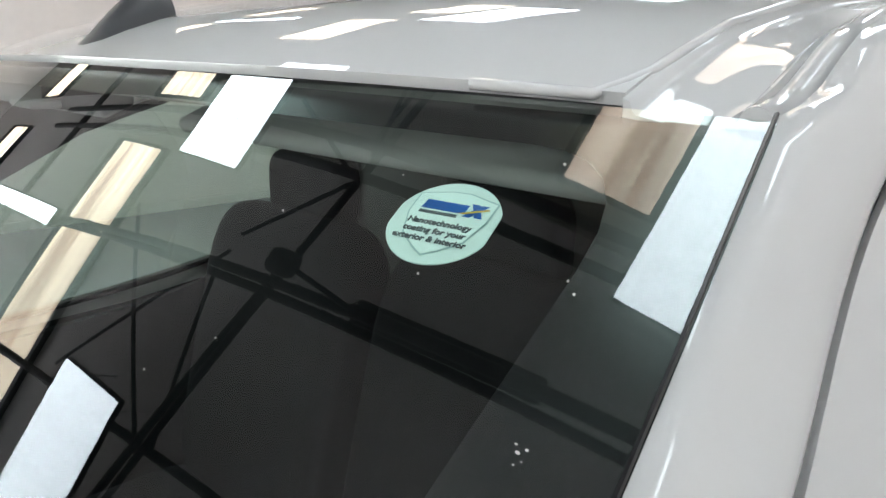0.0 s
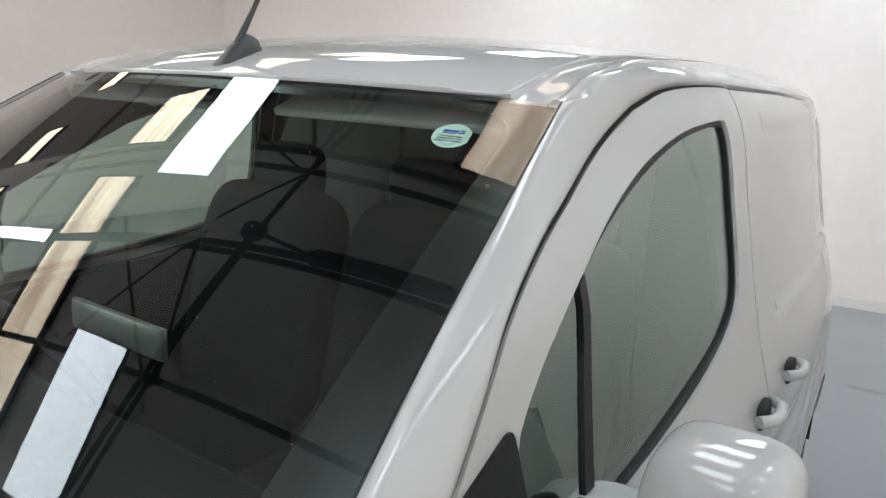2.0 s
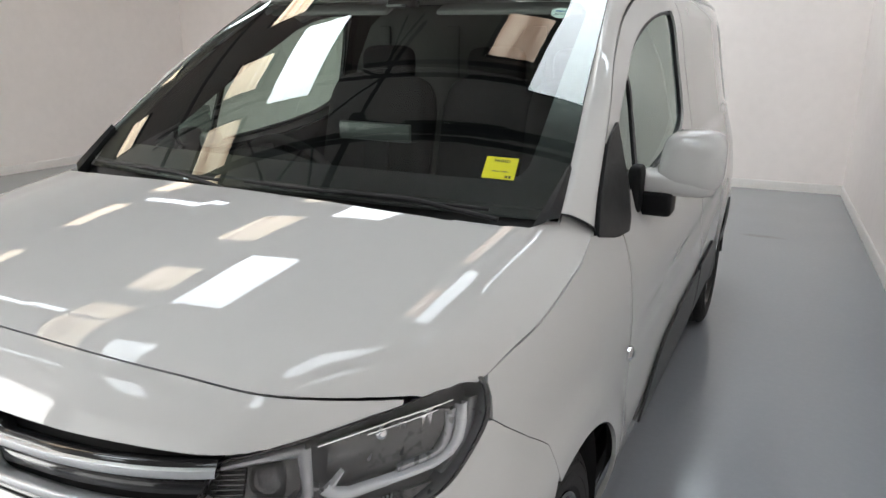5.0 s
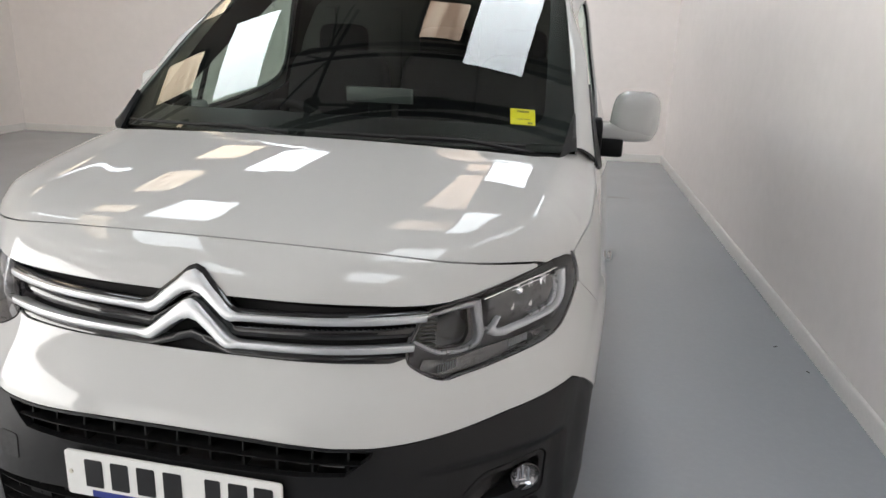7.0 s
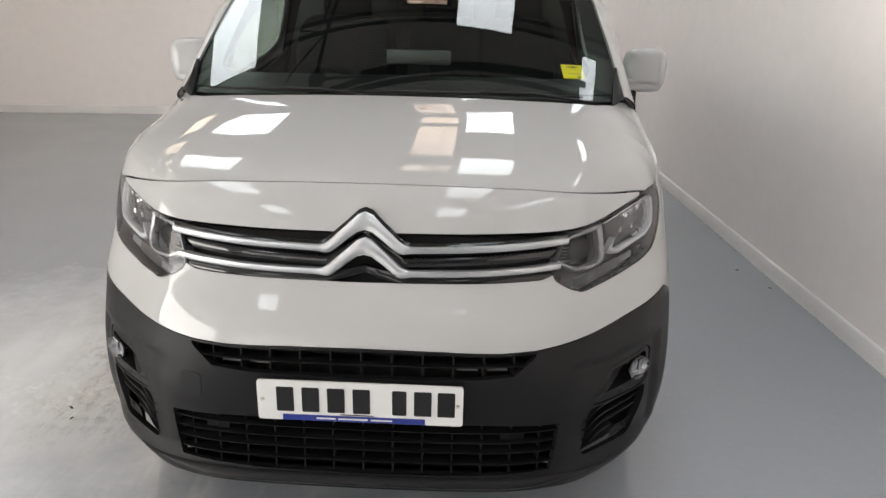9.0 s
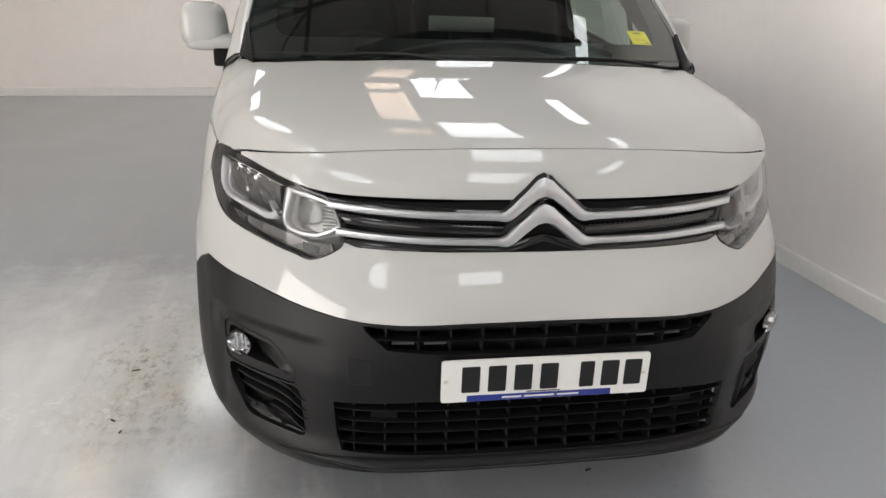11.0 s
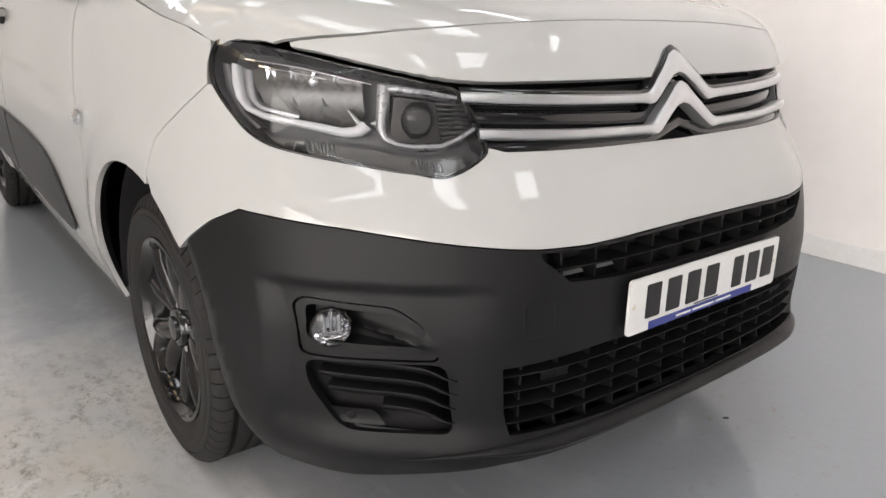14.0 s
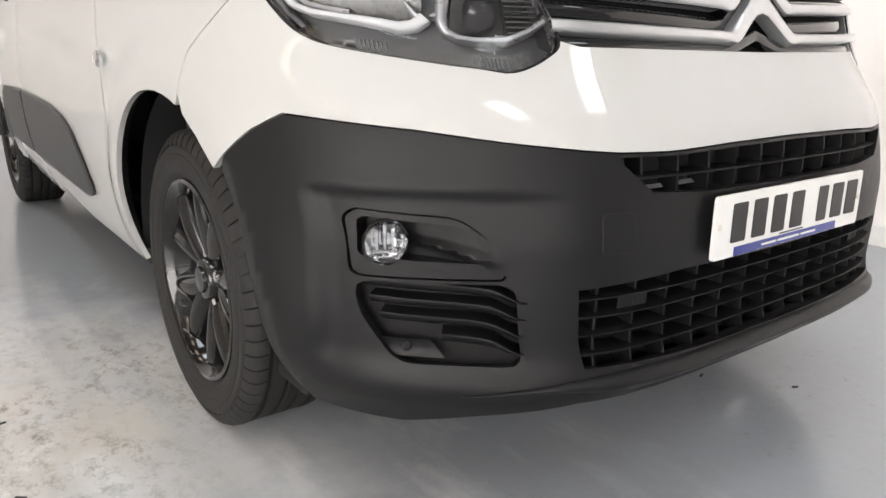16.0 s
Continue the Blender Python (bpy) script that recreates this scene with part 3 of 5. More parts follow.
    front = [(1.337, .27), (1.297, .38), (1.269, .5), (1.257, .65), (1.262, .785), (1.288, .854), (1.302, .98), (1.299, 1.05), (1.296, 1.073), (1.304, 1.18)] \
        + beside(.0065) + [(2.545, 1.720), (2.56, 1.2), (2.56, .9), (2.56, .40), (2.55, .27)]
    door = part("side_door", sheet(yz(front), [yz(win)], flank, .03, flip=sg), PAINT, van)
    curve = [side(at_y(y, z), z, np.float64(-.008)) for y, z in [(1.302, 1.16), (1.303, 1.22)] + beside(.0032)]
    part("door_seal", tube([(sg * p[0], p[1], p[2]) for p in curve], .0048, 8), DARK, door, "black rubber door seal")
    # window rubber, glass and divider
    c = np.mean(win, 0)
    small = [tuple(np.array(p) + (c - p) / np.hypot(*(c - p)) * .015) for p in win]
    part("window_seal", sheet(yz(win), [yz(small)], side, .03, off=-.008, rim=.012, flip=sg), PLASTIC, door, "black rubber window surround")
    g = part("window_glass", sheet(yz(small), [], side, .05, off=-.014, rim=0, flip=sg), SIDEGLASS, door, "tinted side window glass")
    g.visible_shadow = False
    bar = [(1.565, 1.165), (1.628, 1.452), (1.652, 1.463), (1.593, 1.163)]
    part("window_divider", sheet(yz(bar), [], side, .03, off=-.009, rim=.01, flip=sg), PLASTIC, door, "black upright bar between the panes")
    # black sail panel before the mirror
    sail = [(1.082, 1.116), (1.165, 1.205), (1.285, 1.312), (1.395, 1.350), (1.402, 1.30), (1.418, 1.165), (1.38, 1.10), (1.335, 1.073), (1.22, 1.083), (1.14, 1.103)]
    part("sail_panel", sheet(yz(rounded(sail, .012, 3)), [], side, .03, off=.006, rim=.02, flip=sg), PLASTIC, van, "black plastic corner trim")
    # rear side
    rear = [(2.568, .27), (2.568, .40), (2.568, .9), (2.568, 1.2), (2.553, 1.722), (3.2, 1.724), (3.8, 1.715), (4.15, 1.695), (4.27, 1.62), (4.33, 1.3), (4.35, .9), (4.35, .45), (4.30, .30)]
    line = rear + [(y, z) for y, z in ARCH2 if z > .27]
    part("side_panel", sheet(yz(line), [], flank, .035, flip=sg), PAINT, van, "white windowless load bay side with a pressed panel")
    # dark cladding low on the side
    clad = [(1.56, .40), (1.60, .48), (1.68, .560), (1.80, .602), (2.05, .624), (2.545, .632), (2.545, .395), (2.1, .385), (1.62, .382)]
    part("side_cladding", sheet(yz(rounded(clad, .02, 3)), [], flank, .03, off=.012, rim=.007, flip=sg), PLASTIC2, van, "dark grey protective side moulding")
    clad = [(2.575, .395), (2.575, .632), (3.05, .628), (3.17, .59), (3.21, .43), (3.20, .40)]
    part("side_cladding", sheet(yz(rounded(clad, .02, 3)), [], flank, .03, off=.012, rim=.007, flip=sg), PLASTIC2, van)
    # inner shell behind the gaps, near-black: their shade is put into its colour
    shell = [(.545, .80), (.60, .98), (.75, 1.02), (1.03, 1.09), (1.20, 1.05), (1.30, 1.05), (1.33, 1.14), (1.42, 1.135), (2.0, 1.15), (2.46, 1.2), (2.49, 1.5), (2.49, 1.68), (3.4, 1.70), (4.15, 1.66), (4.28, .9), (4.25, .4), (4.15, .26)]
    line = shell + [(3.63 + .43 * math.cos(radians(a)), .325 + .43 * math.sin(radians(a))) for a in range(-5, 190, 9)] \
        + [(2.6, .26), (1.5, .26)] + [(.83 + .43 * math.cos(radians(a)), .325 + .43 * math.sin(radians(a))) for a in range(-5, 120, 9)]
    part("gap_shade_shell", sheet(yz(line), [], side, .06, off=-.022, rim=0, flip=sg), DARK, van)

# windscreen chart: u from -1 to 1 across, v up
w_x, w_y, w_z = (soft([0, .25, .5, .75, 1], c, .06) for c in ([.779, .758, .728, .697, .663], [.985, 1.145, 1.33, 1.54, 1.738], [1.171, 1.291, 1.424, 1.560, 1.676]))
w_bow = soft([0, .5, 1], [.105, .099, .104], .1)
w_rise = soft([0, .5, 1], [.0127, .0176, .0149], .1)


def screen(u, v, off=0.0):
    u, v = np.asarray(u, float), np.asarray(v, float)
    k = 1 - u * u
    return np.stack([w_x(v) * u, w_y(v) - w_bow(v) * k, w_z(v) + w_rise(v) * k], -1)


full = [(u, 0.0) for u in np.linspace(-1, 1, 21)] + [(1, v) for v in np.linspace(.05, 1, 20)] + [(u, 1.0) for u in np.linspace(.95, -1, 21)] + [(-1, v) for v in np.linspace(.95, .05, 19)]
SCREEN_C = (0, 2.4, .6)
ws = part("windscreen", sheet(full, [], screen, .05, rim=0, out=SCREEN_C), GLASS, van, "large raked clear windscreen")
ws.visible_shadow = False
clear = rounded([(-.875, .135), (.875, .135), (.928, .965), (-.928, .965)], .09, 7)
part("windscreen_border", sheet(full, [clear], screen, .04, off=-.006, rim=0, out=SCREEN_C), FRIT, van, "black printed border of the windscreen")


# bonnet and nose panel on one height chart, drawn down to the wing's upper edge at the sides
WING_TOP = [(.545, 1.000), (.61, 1.022), (.70, 1.037), (.75, 1.047), (.90, 1.078), (.947, 1.086), (1.045, 1.126)]
_wy = [y for y, z in WING_TOP]
e_x = soft(_wy, [side(at_y(y, z), z)[0] - .0035 for y, z in WING_TOP], .02)
e_z = soft(_wy, [z + .001 for y, z in WING_TOP], .02)


def lid(x, y):
    x, y = np.asarray(x, float), np.asarray(y, float)
    yc = np.clip(y, .545, 1.045)
    z = bonnet_z(x, y)
    k = np.exp(-np.maximum(e_x(yc) - np.abs(x), 0) / .045) * step01(.44, .545, y)
    flare = .013 * step01(.90, 1.04, y) * step01(.66, .77, np.abs(x)) * step01(0, .05, e_x(yc) - np.abs(x))   # rises to the pillar's foot
    return np.stack([x, y, z + (e_z(yc) - bonnet_z(e_x(yc), yc)) * k + flare], -1)


shut_z = soft([0, .2, .4, .6, .7, .735], [1.052, 1.050, 1.042, 1.025, 1.011, 1.004], .04)


def shut_at(x):
    a, b = float(b_yf(x)), float(b_yf(x)) + .15
    for _ in range(30):
        m = (a + b) / 2
        a, b = (m, b) if float(bonnet_z(x, m)) < float(shut_z(x)) else (a, m)
    return a


shut = soft(np.linspace(0, .735, 22), [shut_at(x) for x in np.linspace(0, .735, 22)], .015)
front = [(x, float(shut(abs(x))) + .0015 if abs(x) < .73 else float(b_yf(abs(x))) + .005) for x in np.linspace(-.80, .80, 65)]
edge = [(float(e_x(y)), y) for y in np.linspace(.552, 1.035, 16)] + [(.838, 1.075), (.822, 1.100), (.794, 1.095), (.770, 1.045), (.754, .968), (.735, .920), (.672, .870), (.57, .838), (.40, .828), (.2, .826)]
part("bonnet", sheet(front + edge + [(0, .826)] + [(-x, y) for x, y in reversed(edge)], [], lid, .025, rim=.012, out=(0, .8, 0)), PAINT, van, "wide white bonnet with a crosswise shut line")
lower = [(x, float(b_yf(abs(x))) + .004) for x in np.linspace(-.729, .729, 61)]
upper = [(x, float(shut(abs(x))) - .0015) for x in np.linspace(.729, -.729, 61)]
part("nose_panel", sheet(lower + upper, [], lid, .02, rim=.02, out=(0, .8, 0)), PAINT, van, "white nose panel over the grille")
for sg in (1, -1):
    part("bonnet_seal", tube([(sg * (float(e_x(y)) + .001), y, float(e_z(y)) - .010) for y in np.linspace(.56, 1.03, 14)], .005, 6), DARK, van)


# roof
def top(x, y):
    return np.stack([np.asarray(x, float), np.asarray(y, float), roof_z(x, y)], -1)


rline = [(x, 1.742 - .104 * (1 - (x / .663) ** 2)) for x in np.linspace(-.589, .589, 21)] + [(.589, y) for y in np.linspace(2.0, 4.25, 10)] + [(x, 4.36 - .1 * (x / .6) ** 2) for x in np.linspace(.5, -.5, 9)] + [(-.589, y) for y in np.linspace(4.25, 2.0, 10)]
part("roof", sheet(rline, [], top, .05, rim=.008, out=(0, 2.6, 0)), PAINT, van, "white roof skin between two shallow gutters")


g_x = spl([1.738, 1.85, 2.0, 2.2, 2.5, 4.3], [.663, .659, .645, .622, .603, .600])   # groove between roof and side


def groove(y):
    x = float(g_x(y))
    z = float(roof_z(x, y)) - .004
    return np.array([x, y, z + (1.679 - z) * (1 - float(step01(1.738, 1.86, y)))])


def rail(sg):
    """Sunken channel beside the roof skin, wide at the windscreen and narrowing to the rear, with a bead along its outer lip."""
    sec = ((0, -.020), (.0, -.002), (.05, -.003), (.07, -.0075), (.10, -.009), (.20, -.009), (.35, -.0088), (.5, -.0085), (.64, -.0085), (.67, -.0075), (.70, -.0035), (.72, -.0025), (.735, -.006), (.75, -.006),
           (.765, -.002), (.80, .0015), (.86, .003), (.92, .0015), (.965, -.003), (.985, -.008), (.99, -.020))
    rows = []
    for y in [*np.linspace(1.740, 2.2, 26), *np.linspace(2.3, 4.2, 15)]:
        g, xa = groove(y), .589
        pull = .104 * max(0.0, 1 - (y - 1.74) / .2)
        row = []
        for t, dz in sec:
            x = xa + (g[0] - xa) * t
            y2 = y - pull * (1 - (x / .663) ** 2)
            z0 = float(roof_z(xa, y - pull * (1 - (xa / .663) ** 2)))
            flat_z, lerp_z = z0 - .21 * (x - xa), z0 + (g[2] - z0) * t
            k = float(step01(.60, .76, t))
            row.append((sg * x, y2, flat_z + (lerp_z - flat_z) * k + dz))
        rows.append(row)
    rows.insert(0, [(x, y + .004, z - .04) for x, y, z in rows[0]])
    return loft(rows)


p_y = spl(np.linspace(0, 1, 7), [1.738, 1.87, 2.05, 2.35, 3.1, 3.75, 4.18])


def pillar_row(t):
    """A cross section of the windscreen pillar (t up to 1) and of the rail over the doors (to 2)."""
    low = min(t, 0) * np.array([.2, .3, 1.2])
    t = max(t, 0)
    out = np.array([.75, -.45, .48])
    if t <= 1:
        w = screen(1.0, t) + low
        yb, zb = float(D_Y(t)), float(D_Z(t))
    else:
        w = groove(float(p_y(t - 1)))
        yb, zb = float(O_Y(t - 1)), float(O_Z(t - 1))
    out = out + (np.array([.62, 0, .62]) - out) * float(step01(.65, 1.5, t))
    b = side(at_y(yb, zb), zb) + low
    row = [w - np.array([.004, -.01, .014])]
    for k in (0, .025, .06, .10, .14, .18, .24, .32, .42, .54, .66, .78, .88, .95, 1):
        swell = math.sin(math.pi / 2 * min(1, k / .18)) ** .8 * (.62 + .38 * math.sin(math.pi * k)) * math.cos(math.pi / 2 * max(0, (k - .80) / .2)) ** .6
        row.append(w + (b - w) * k + out * .013 * swell + np.array([0, 0, .003]))
    return row + [b - out * .02]


def pillar(sg):
    """Windscreen pillar, running on as the rail over the doors; its foot is turned in."""
    rows = [pillar_row(t) for t in (.021, *np.linspace(.03, 1, 30), *np.linspace(1.04, 2, 25))]
    rows.insert(0, [p + np.array([-.004, .035, -.012]) for p in rows[0]])
    return loft([[(sg * p[0], p[1], p[2]) for p in row] for row in rows])


for sg in (1, -1):
    part("gutter_strip", rail(sg), PAINT, van)
    part("windscreen_pillar", pillar(sg), PAINT, van, "white painted pillar beside the windscreen")
    part("pillar_seal", tube([(sg * p[0], p[1] + .003, p[2] - .002) for p in pillar_row(.021)[1:-1]], .003, 8), DARK, van, "dark joint at the foot of the pillar")
    part("windscreen_seal", tube([(sg * p[0], p[1], p[2]) for p in (screen(1.0, t) + np.array([-.001, -.002, .004]) for t in np.linspace(0, 1, 24))], .0013, 6), FRIT, van, "black rubber edge of the windscreen")
    edge = [(x, 1.742 - .104 * (1 - (x / .663) ** 2)) for x in (.50, .53, .555, .572)] + [(.582, 1.735), (.587, 1.752), (.589, 1.78)] + [(.589, y) for y in np.linspace(1.84, 4.2, 24)]
    part("roof_bead", tube([(sg * x, y, float(roof_z(x, y)) - .0022) for x, y in edge], .0036, 8), PAINT, van)

# closing faces: rear, underside, engine bay, cowl
def upright(pts, y0, y1):
    return prism(pts, lambda u, v, w: Vector((u, y1 - w, v)), y1 - y0, .2)


part("rear_wall", upright([(-.80, .32), (.80, .32), (.79, 1.0), (.70, 1.40), (.62, 1.60), (.50, 1.70), (-.50, 1.70), (-.62, 1.60), (-.70, 1.40), (-.79, 1.0)], 4.28, 4.36), PAINT, van)
part("underbody", box(-.80, .42, .20, .80, 4.28, .27, .02), DARK, van)
for y in (.83, 3.63):
    for sg in (1, -1):
        bm = lathe([(.015, .425), (.42, .425), (.42, .0)], 40, "x", (0, y, .325))
        bmesh.ops.bisect_plane(bm, geom=bm.verts[:] + bm.edges[:] + bm.faces[:], plane_co=(0, 0, .30), plane_no=(0, 0, -1), clear_outer=True)
        for v in bm.verts:
            v.co.x = sg * ((.862 if y < 2 else .89) - v.co.x)
        part("wheel_arch_liner", bm, DARK, van, "black wheel arch liner")
part("engine_bay", box(-.58, .36, .28, .58, .80, .88, .03), DARK, van)


# ---- wheels ----
def tyre_mesh():
    R, w = WHEEL_R, .1025
    prof = [(-w + .012, .222), (-w + .002, .236), (-w - .004, .262), (-w + .001, .292), (-w + .012, .311), (-w + .026, .3205)]
    for a, b in ((-.062, -.048), (-.020, -.008), (.012, .024), (.052, .066)):
        prof += [(a, R), (a + .001, R - .008), (b - .001, R - .008), (b, R)]
    prof += [(w - .028, .3145), (w - .014, .306), (w - .004, .297), (w + .0035, .290), (w + .0045, .278), (w + .0062, .2765), (w + .0062, .262), (w + .0048, .2605), (w + .0035, .247), (w + .0005, .236), (w - .002, .234), (w - .004, .229), (w - .012, .222)]
    return lathe(prof, 96, "x")


def tread_blocks(which):
    """Shoulder blocks that wrap round the edge of the tread, parted by narrow crosswise cuts."""
    bm = bmesh.new()
    n, sg = 60, (-1, 1)[which]
    sec = ((.067, .3275), (.080, .3262), (.090, .3205), (.098, .3095), (.1025, .297))
    for j in range(n):
        t = 2 * math.pi * j / n
        rows = []
        for k, (x, r) in enumerate(sec):
            q = []
            for dt in (.006, .0995):
                a = t + dt - sg * .9 * (x - .067)
                q += [bm.verts.new((sg * x, rr * math.cos(a), rr * math.sin(a))) for rr in (r, r - .012)]
            rows.append(q)
        for p, q in zip(rows, rows[1:]):
            bm.faces.new((p[0], p[2], q[2], q[0]))
            bm.faces.new((p[0], q[0], q[1], p[1]))
            bm.faces.new((p[2], p[3], q[3], q[2]))
        bm.faces.new((rows[0][0], rows[0][1], rows[0][3], rows[0][2]))
    bmesh.ops.recalc_face_normals(bm, faces=bm.faces)
    return smooth(bm, 50)


def rim_mesh():
    return lathe([(.0, .196), (.07, .205), (.088, .214), (.094, .2225), (.099, .2225), (.1005, .214), (.094, .206), (.075, .198), (.03, .178), (-.09, .175), (-.095, .20), (-.09, .19), (.0, .185)], 72, "x")


def spoke_mesh(hand):
    """One blade of a twin spoke, pointing up and leaning to one hand; its face is rolled and its edges fall away."""
    vs, fs, n = [], [], 15
    for i in range(n):
        t = i / (n - 1)
        r = .026 + (.203 - .026) * t
        mid = radians(8 + 10.5 * t ** .8) * hand if r > .04 else radians(4) * hand
        hw = .011 + .0165 * math.sin(math.pi * min(1, .10 + t * .78)) ** .9 + .008 * t ** 3
        x = .062 + .030 * math.sin(t * 1.75) - .010 * t
        crown = .006 + .004 * math.sin(math.pi * t)
        sec = [(-1.0, x - .040), (-1.0, x - crown - .004), (-.86, x - crown * .7), (-.45, x - crown * .05), (0, x + .001), (.40, x - crown * .35), (.80, x - crown * 1.1), (1.0, x - crown * 1.7 - .003), (1.0, x - .040)]
        for q, xx in sec:
            y = r * math.sin(mid) + q * hand * hw
            vs.append((xx, y, math.sqrt(max(r * r - (r * math.sin(mid)) ** 2, 1e-6))))
    k = 9
    for i in range(n - 1):
        fs += [[i * k + j, i * k + j + 1, (i + 1) * k + j + 1, (i + 1) * k + j] for j in range(k - 1)]
    return mesh_of(vs, fs, 32)


def wheel(y, sg):
    w = new("wheel")
    w.parent = van
    w["label"] = "black alloy wheel with five twin spokes and a road tyre"
    w.location = (sg * (.755 if y < 2 else .7665), y, HUB_Z + .003)
    w.rotation_euler = (radians(17 if y < 2 else 40) * sg, 0, 0 if sg > 0 else math.pi)
    bpy.context.view_layer.update()

    def sub(name, bm, m, label=""):
        ob = part(name, bm, m, None, label)
        ob.parent = w
        ob.matrix_basis = Matrix()
        return ob
    sub("tyre", tyre_mesh(), RUBBER, "black rubber tyre with cross-cut tread")
    for k in (0, 1):
        ob = sub("tread", tread_blocks(k), RUBBER)
        ob["kind"] = "stuff"
    sub("rim", rim_mesh(), RIM)
    for hand in (1, -1):
        sm = spoke_mesh(hand)
        me = bpy.data.meshes.new("spoke")
        sm.to_mesh(me)
        me.materials.append(RIM)
        for i in range(5):
            ob = new("spoke", me)
            ob.parent = w
            ob.rotation_euler = (radians(72 * i), 0, 0)
    hub = lathe([(.03, .052), (.07, .050), (.078, .044), (.080, .030), (.086, .028), (.088, .0)], 40, "x")
    sub("hub_cap", hub, RIM)
    for i in range(5):
        a = radians(72 * i + 36)
        sub("wheel_bolt", lathe([(.045, .011), (.068, .011), (.070, .008), (.070, .0)], 6, "x", (0, .054 * math.cos(a), .054 * math.sin(a))), CHROME)
    sub("brake_disc", lathe([(-.02, .06), (-.02, .146), (-.045, .146), (-.045, .06)], 48, "x", closed=True), DISC, "worn steel brake disc")
    sub("backing_plate", lathe([(-.062, .0), (-.062, .168), (-.070, .172), (-.070, .0)], 40, "x"), DARK)
    sub("brake_caliper", box(-.075, .05, -.09, .01, .155, .09, .015), STEEL)


for y in (HUB_F, HUB_R):
    for sg in (1, -1):
        wheel(y, sg)


# ---- grille, bars and badge ----
def fx(x, z, off):
    s = at_x(abs(x), z)
    p = side(s, z, np.float64(off))
    return np.array([math.copysign(p[0], x) if abs(x) > 1e-9 else 0.0, p[1], p[2]])


def ribbon(path, half, off, depth, n=60):
    """A bar along a path of (x, z) on the nose, of half height half(x), that stands off the skin."""
    xs = np.linspace(path[0][0], path[-1][0], n)
    if path[0][0] < 0 < path[-1][0]:
        xs = np.sort(np.r_[xs, 0.0, -.028, .028, -.1, .1])
    zs = np.interp(xs, [p[0] for p in path], [p[1] for p in path])
    rows = []
    for x, z in zip(xs, zs):
        h = half(abs(x))
        rows.append([fx(x, z + dz, o) for dz, o in ((-h, off - depth), (-h, off - .003), (-h * .6, off), (h * .55, off + .001), (h, off - .004), (h, off - depth))])
    return loft(rows)


grille = new("grille")
grille.parent = van
grille["label"] = "black front grille with two satin bars"


def sub_of(parent):
    def f(name, data, m, label=""):
        return part(name, data, m, parent, label)
    return f


g = sub_of(grille)
for sg in (1, -1):
    back = xz([(0, .820), (.25, .822), (.47, .826), (.50, .84), (.515, .93), (.50, .940), (.30, .940), (0, .942)])
    g("grille_backing", sheet(back, [], side, .03, off=-.035, rim=0, flip=sg), DARK)
g("grille_slat", ribbon([(-.50, .893), (-.1, .876), (0, .94), (.1, .876), (.50, .893)], lambda x: .012, -.012, .02), GLOSSBLACK)
g("grille_slat", ribbon([(-.487, .838), (-.1, .832), (0, .86), (.1, .832), (.487, .838)], lambda x: .010, -.006, .02), GLOSSBLACK)
up_bar = [(-.512, .921), (-.30, .9125), (-.105, .9065), (-.09, .9095), (-.018, .968), (0, .973), (.018, .968), (.09, .9095), (.105, .9065), (.30, .9125), (.512, .921)]
lo_bar = [(-.492, .861), (-.30, .8535), (-.105, .8495), (-.09, .8525), (-.018, .909), (0, .914), (.018, .909), (.09, .8525), (.105, .8495), (.30, .8535), (.492, .861)]
fat = lambda x: .0085 + .0085 * (1 - step01(.07, .12, x)) + .004 * (1 - step01(.0, .05, x))
g("grille_bar", ribbon(up_bar, fat, .012, .03, 80), SATIN, "satin silver bar rising to a chevron")
g("grille_bar", ribbon(lo_bar, fat, .014, .03, 80), SATIN, "satin silver bar rising to a chevron")
rim_up = [(x, z + .004) for x, z in up_bar]
g("badge_surround", ribbon(rim_up, lambda x: .0125 + .0125 * (1 - step01(.07, .12, x)) + .004 * (1 - step01(.0, .05, x)), .006, .03, 80), GLOSSBLACK, "gloss black edging round the chevron")


# ---- lower grilles in the bumper ----
def bars(zlist, xmax, off, depth, h, name, parent):
    for z in zlist:
        xm = xmax(z)
        part(name, ribbon([(-xm, z), (xm, z)], lambda x: h, off, depth, 40), INTAKE, parent)


VANE = mat("intake_vane_grey", (.20, .20, .21), .5, noise_amt=.1)
INTAKE = mat("intake_plastic", (.0075, .0075, .008), .45, spec=.24, noise_amt=.12, bump=.15, bump_scale=900)
lg = new("lower_grille")
lg.parent = van
lg["label"] = "black slatted lower air intake"
for sg in (1, -1):
    part("intake_backing", sheet(xz([(0, .29), (.58, .29), (.585, .51), (0, .51)]), [], side, .04, off=-.07, rim=0, flip=sg), DARK, lg)
    part("intake_backing", sheet(xz([(0, .58), (.52, .58), (.52, .70), (0, .70)]), [], side, .04, off=-.06, rim=0, flip=sg), DARK, lg)
bars((.352, .384, .415, .446), lambda z: .50 + .012 * (z - .33) / .14, -.006, .055, .0028, "slat", lg)
bars((.636,), lambda z: .425, -.006, .055, .0028, "slat", lg)


def upright_bar(x, z0, z1, n):
    rows = [[fx(x + dx, z, o) for dx, o in ((-.0026, -.06), (-.0025, -.020), (-.001, -.019), (.001, -.019), (.0025, -.020), (.0026, -.06))] for z in np.linspace(z0, z1, n)]
    part("upright", loft(rows), INTAKE, lg)


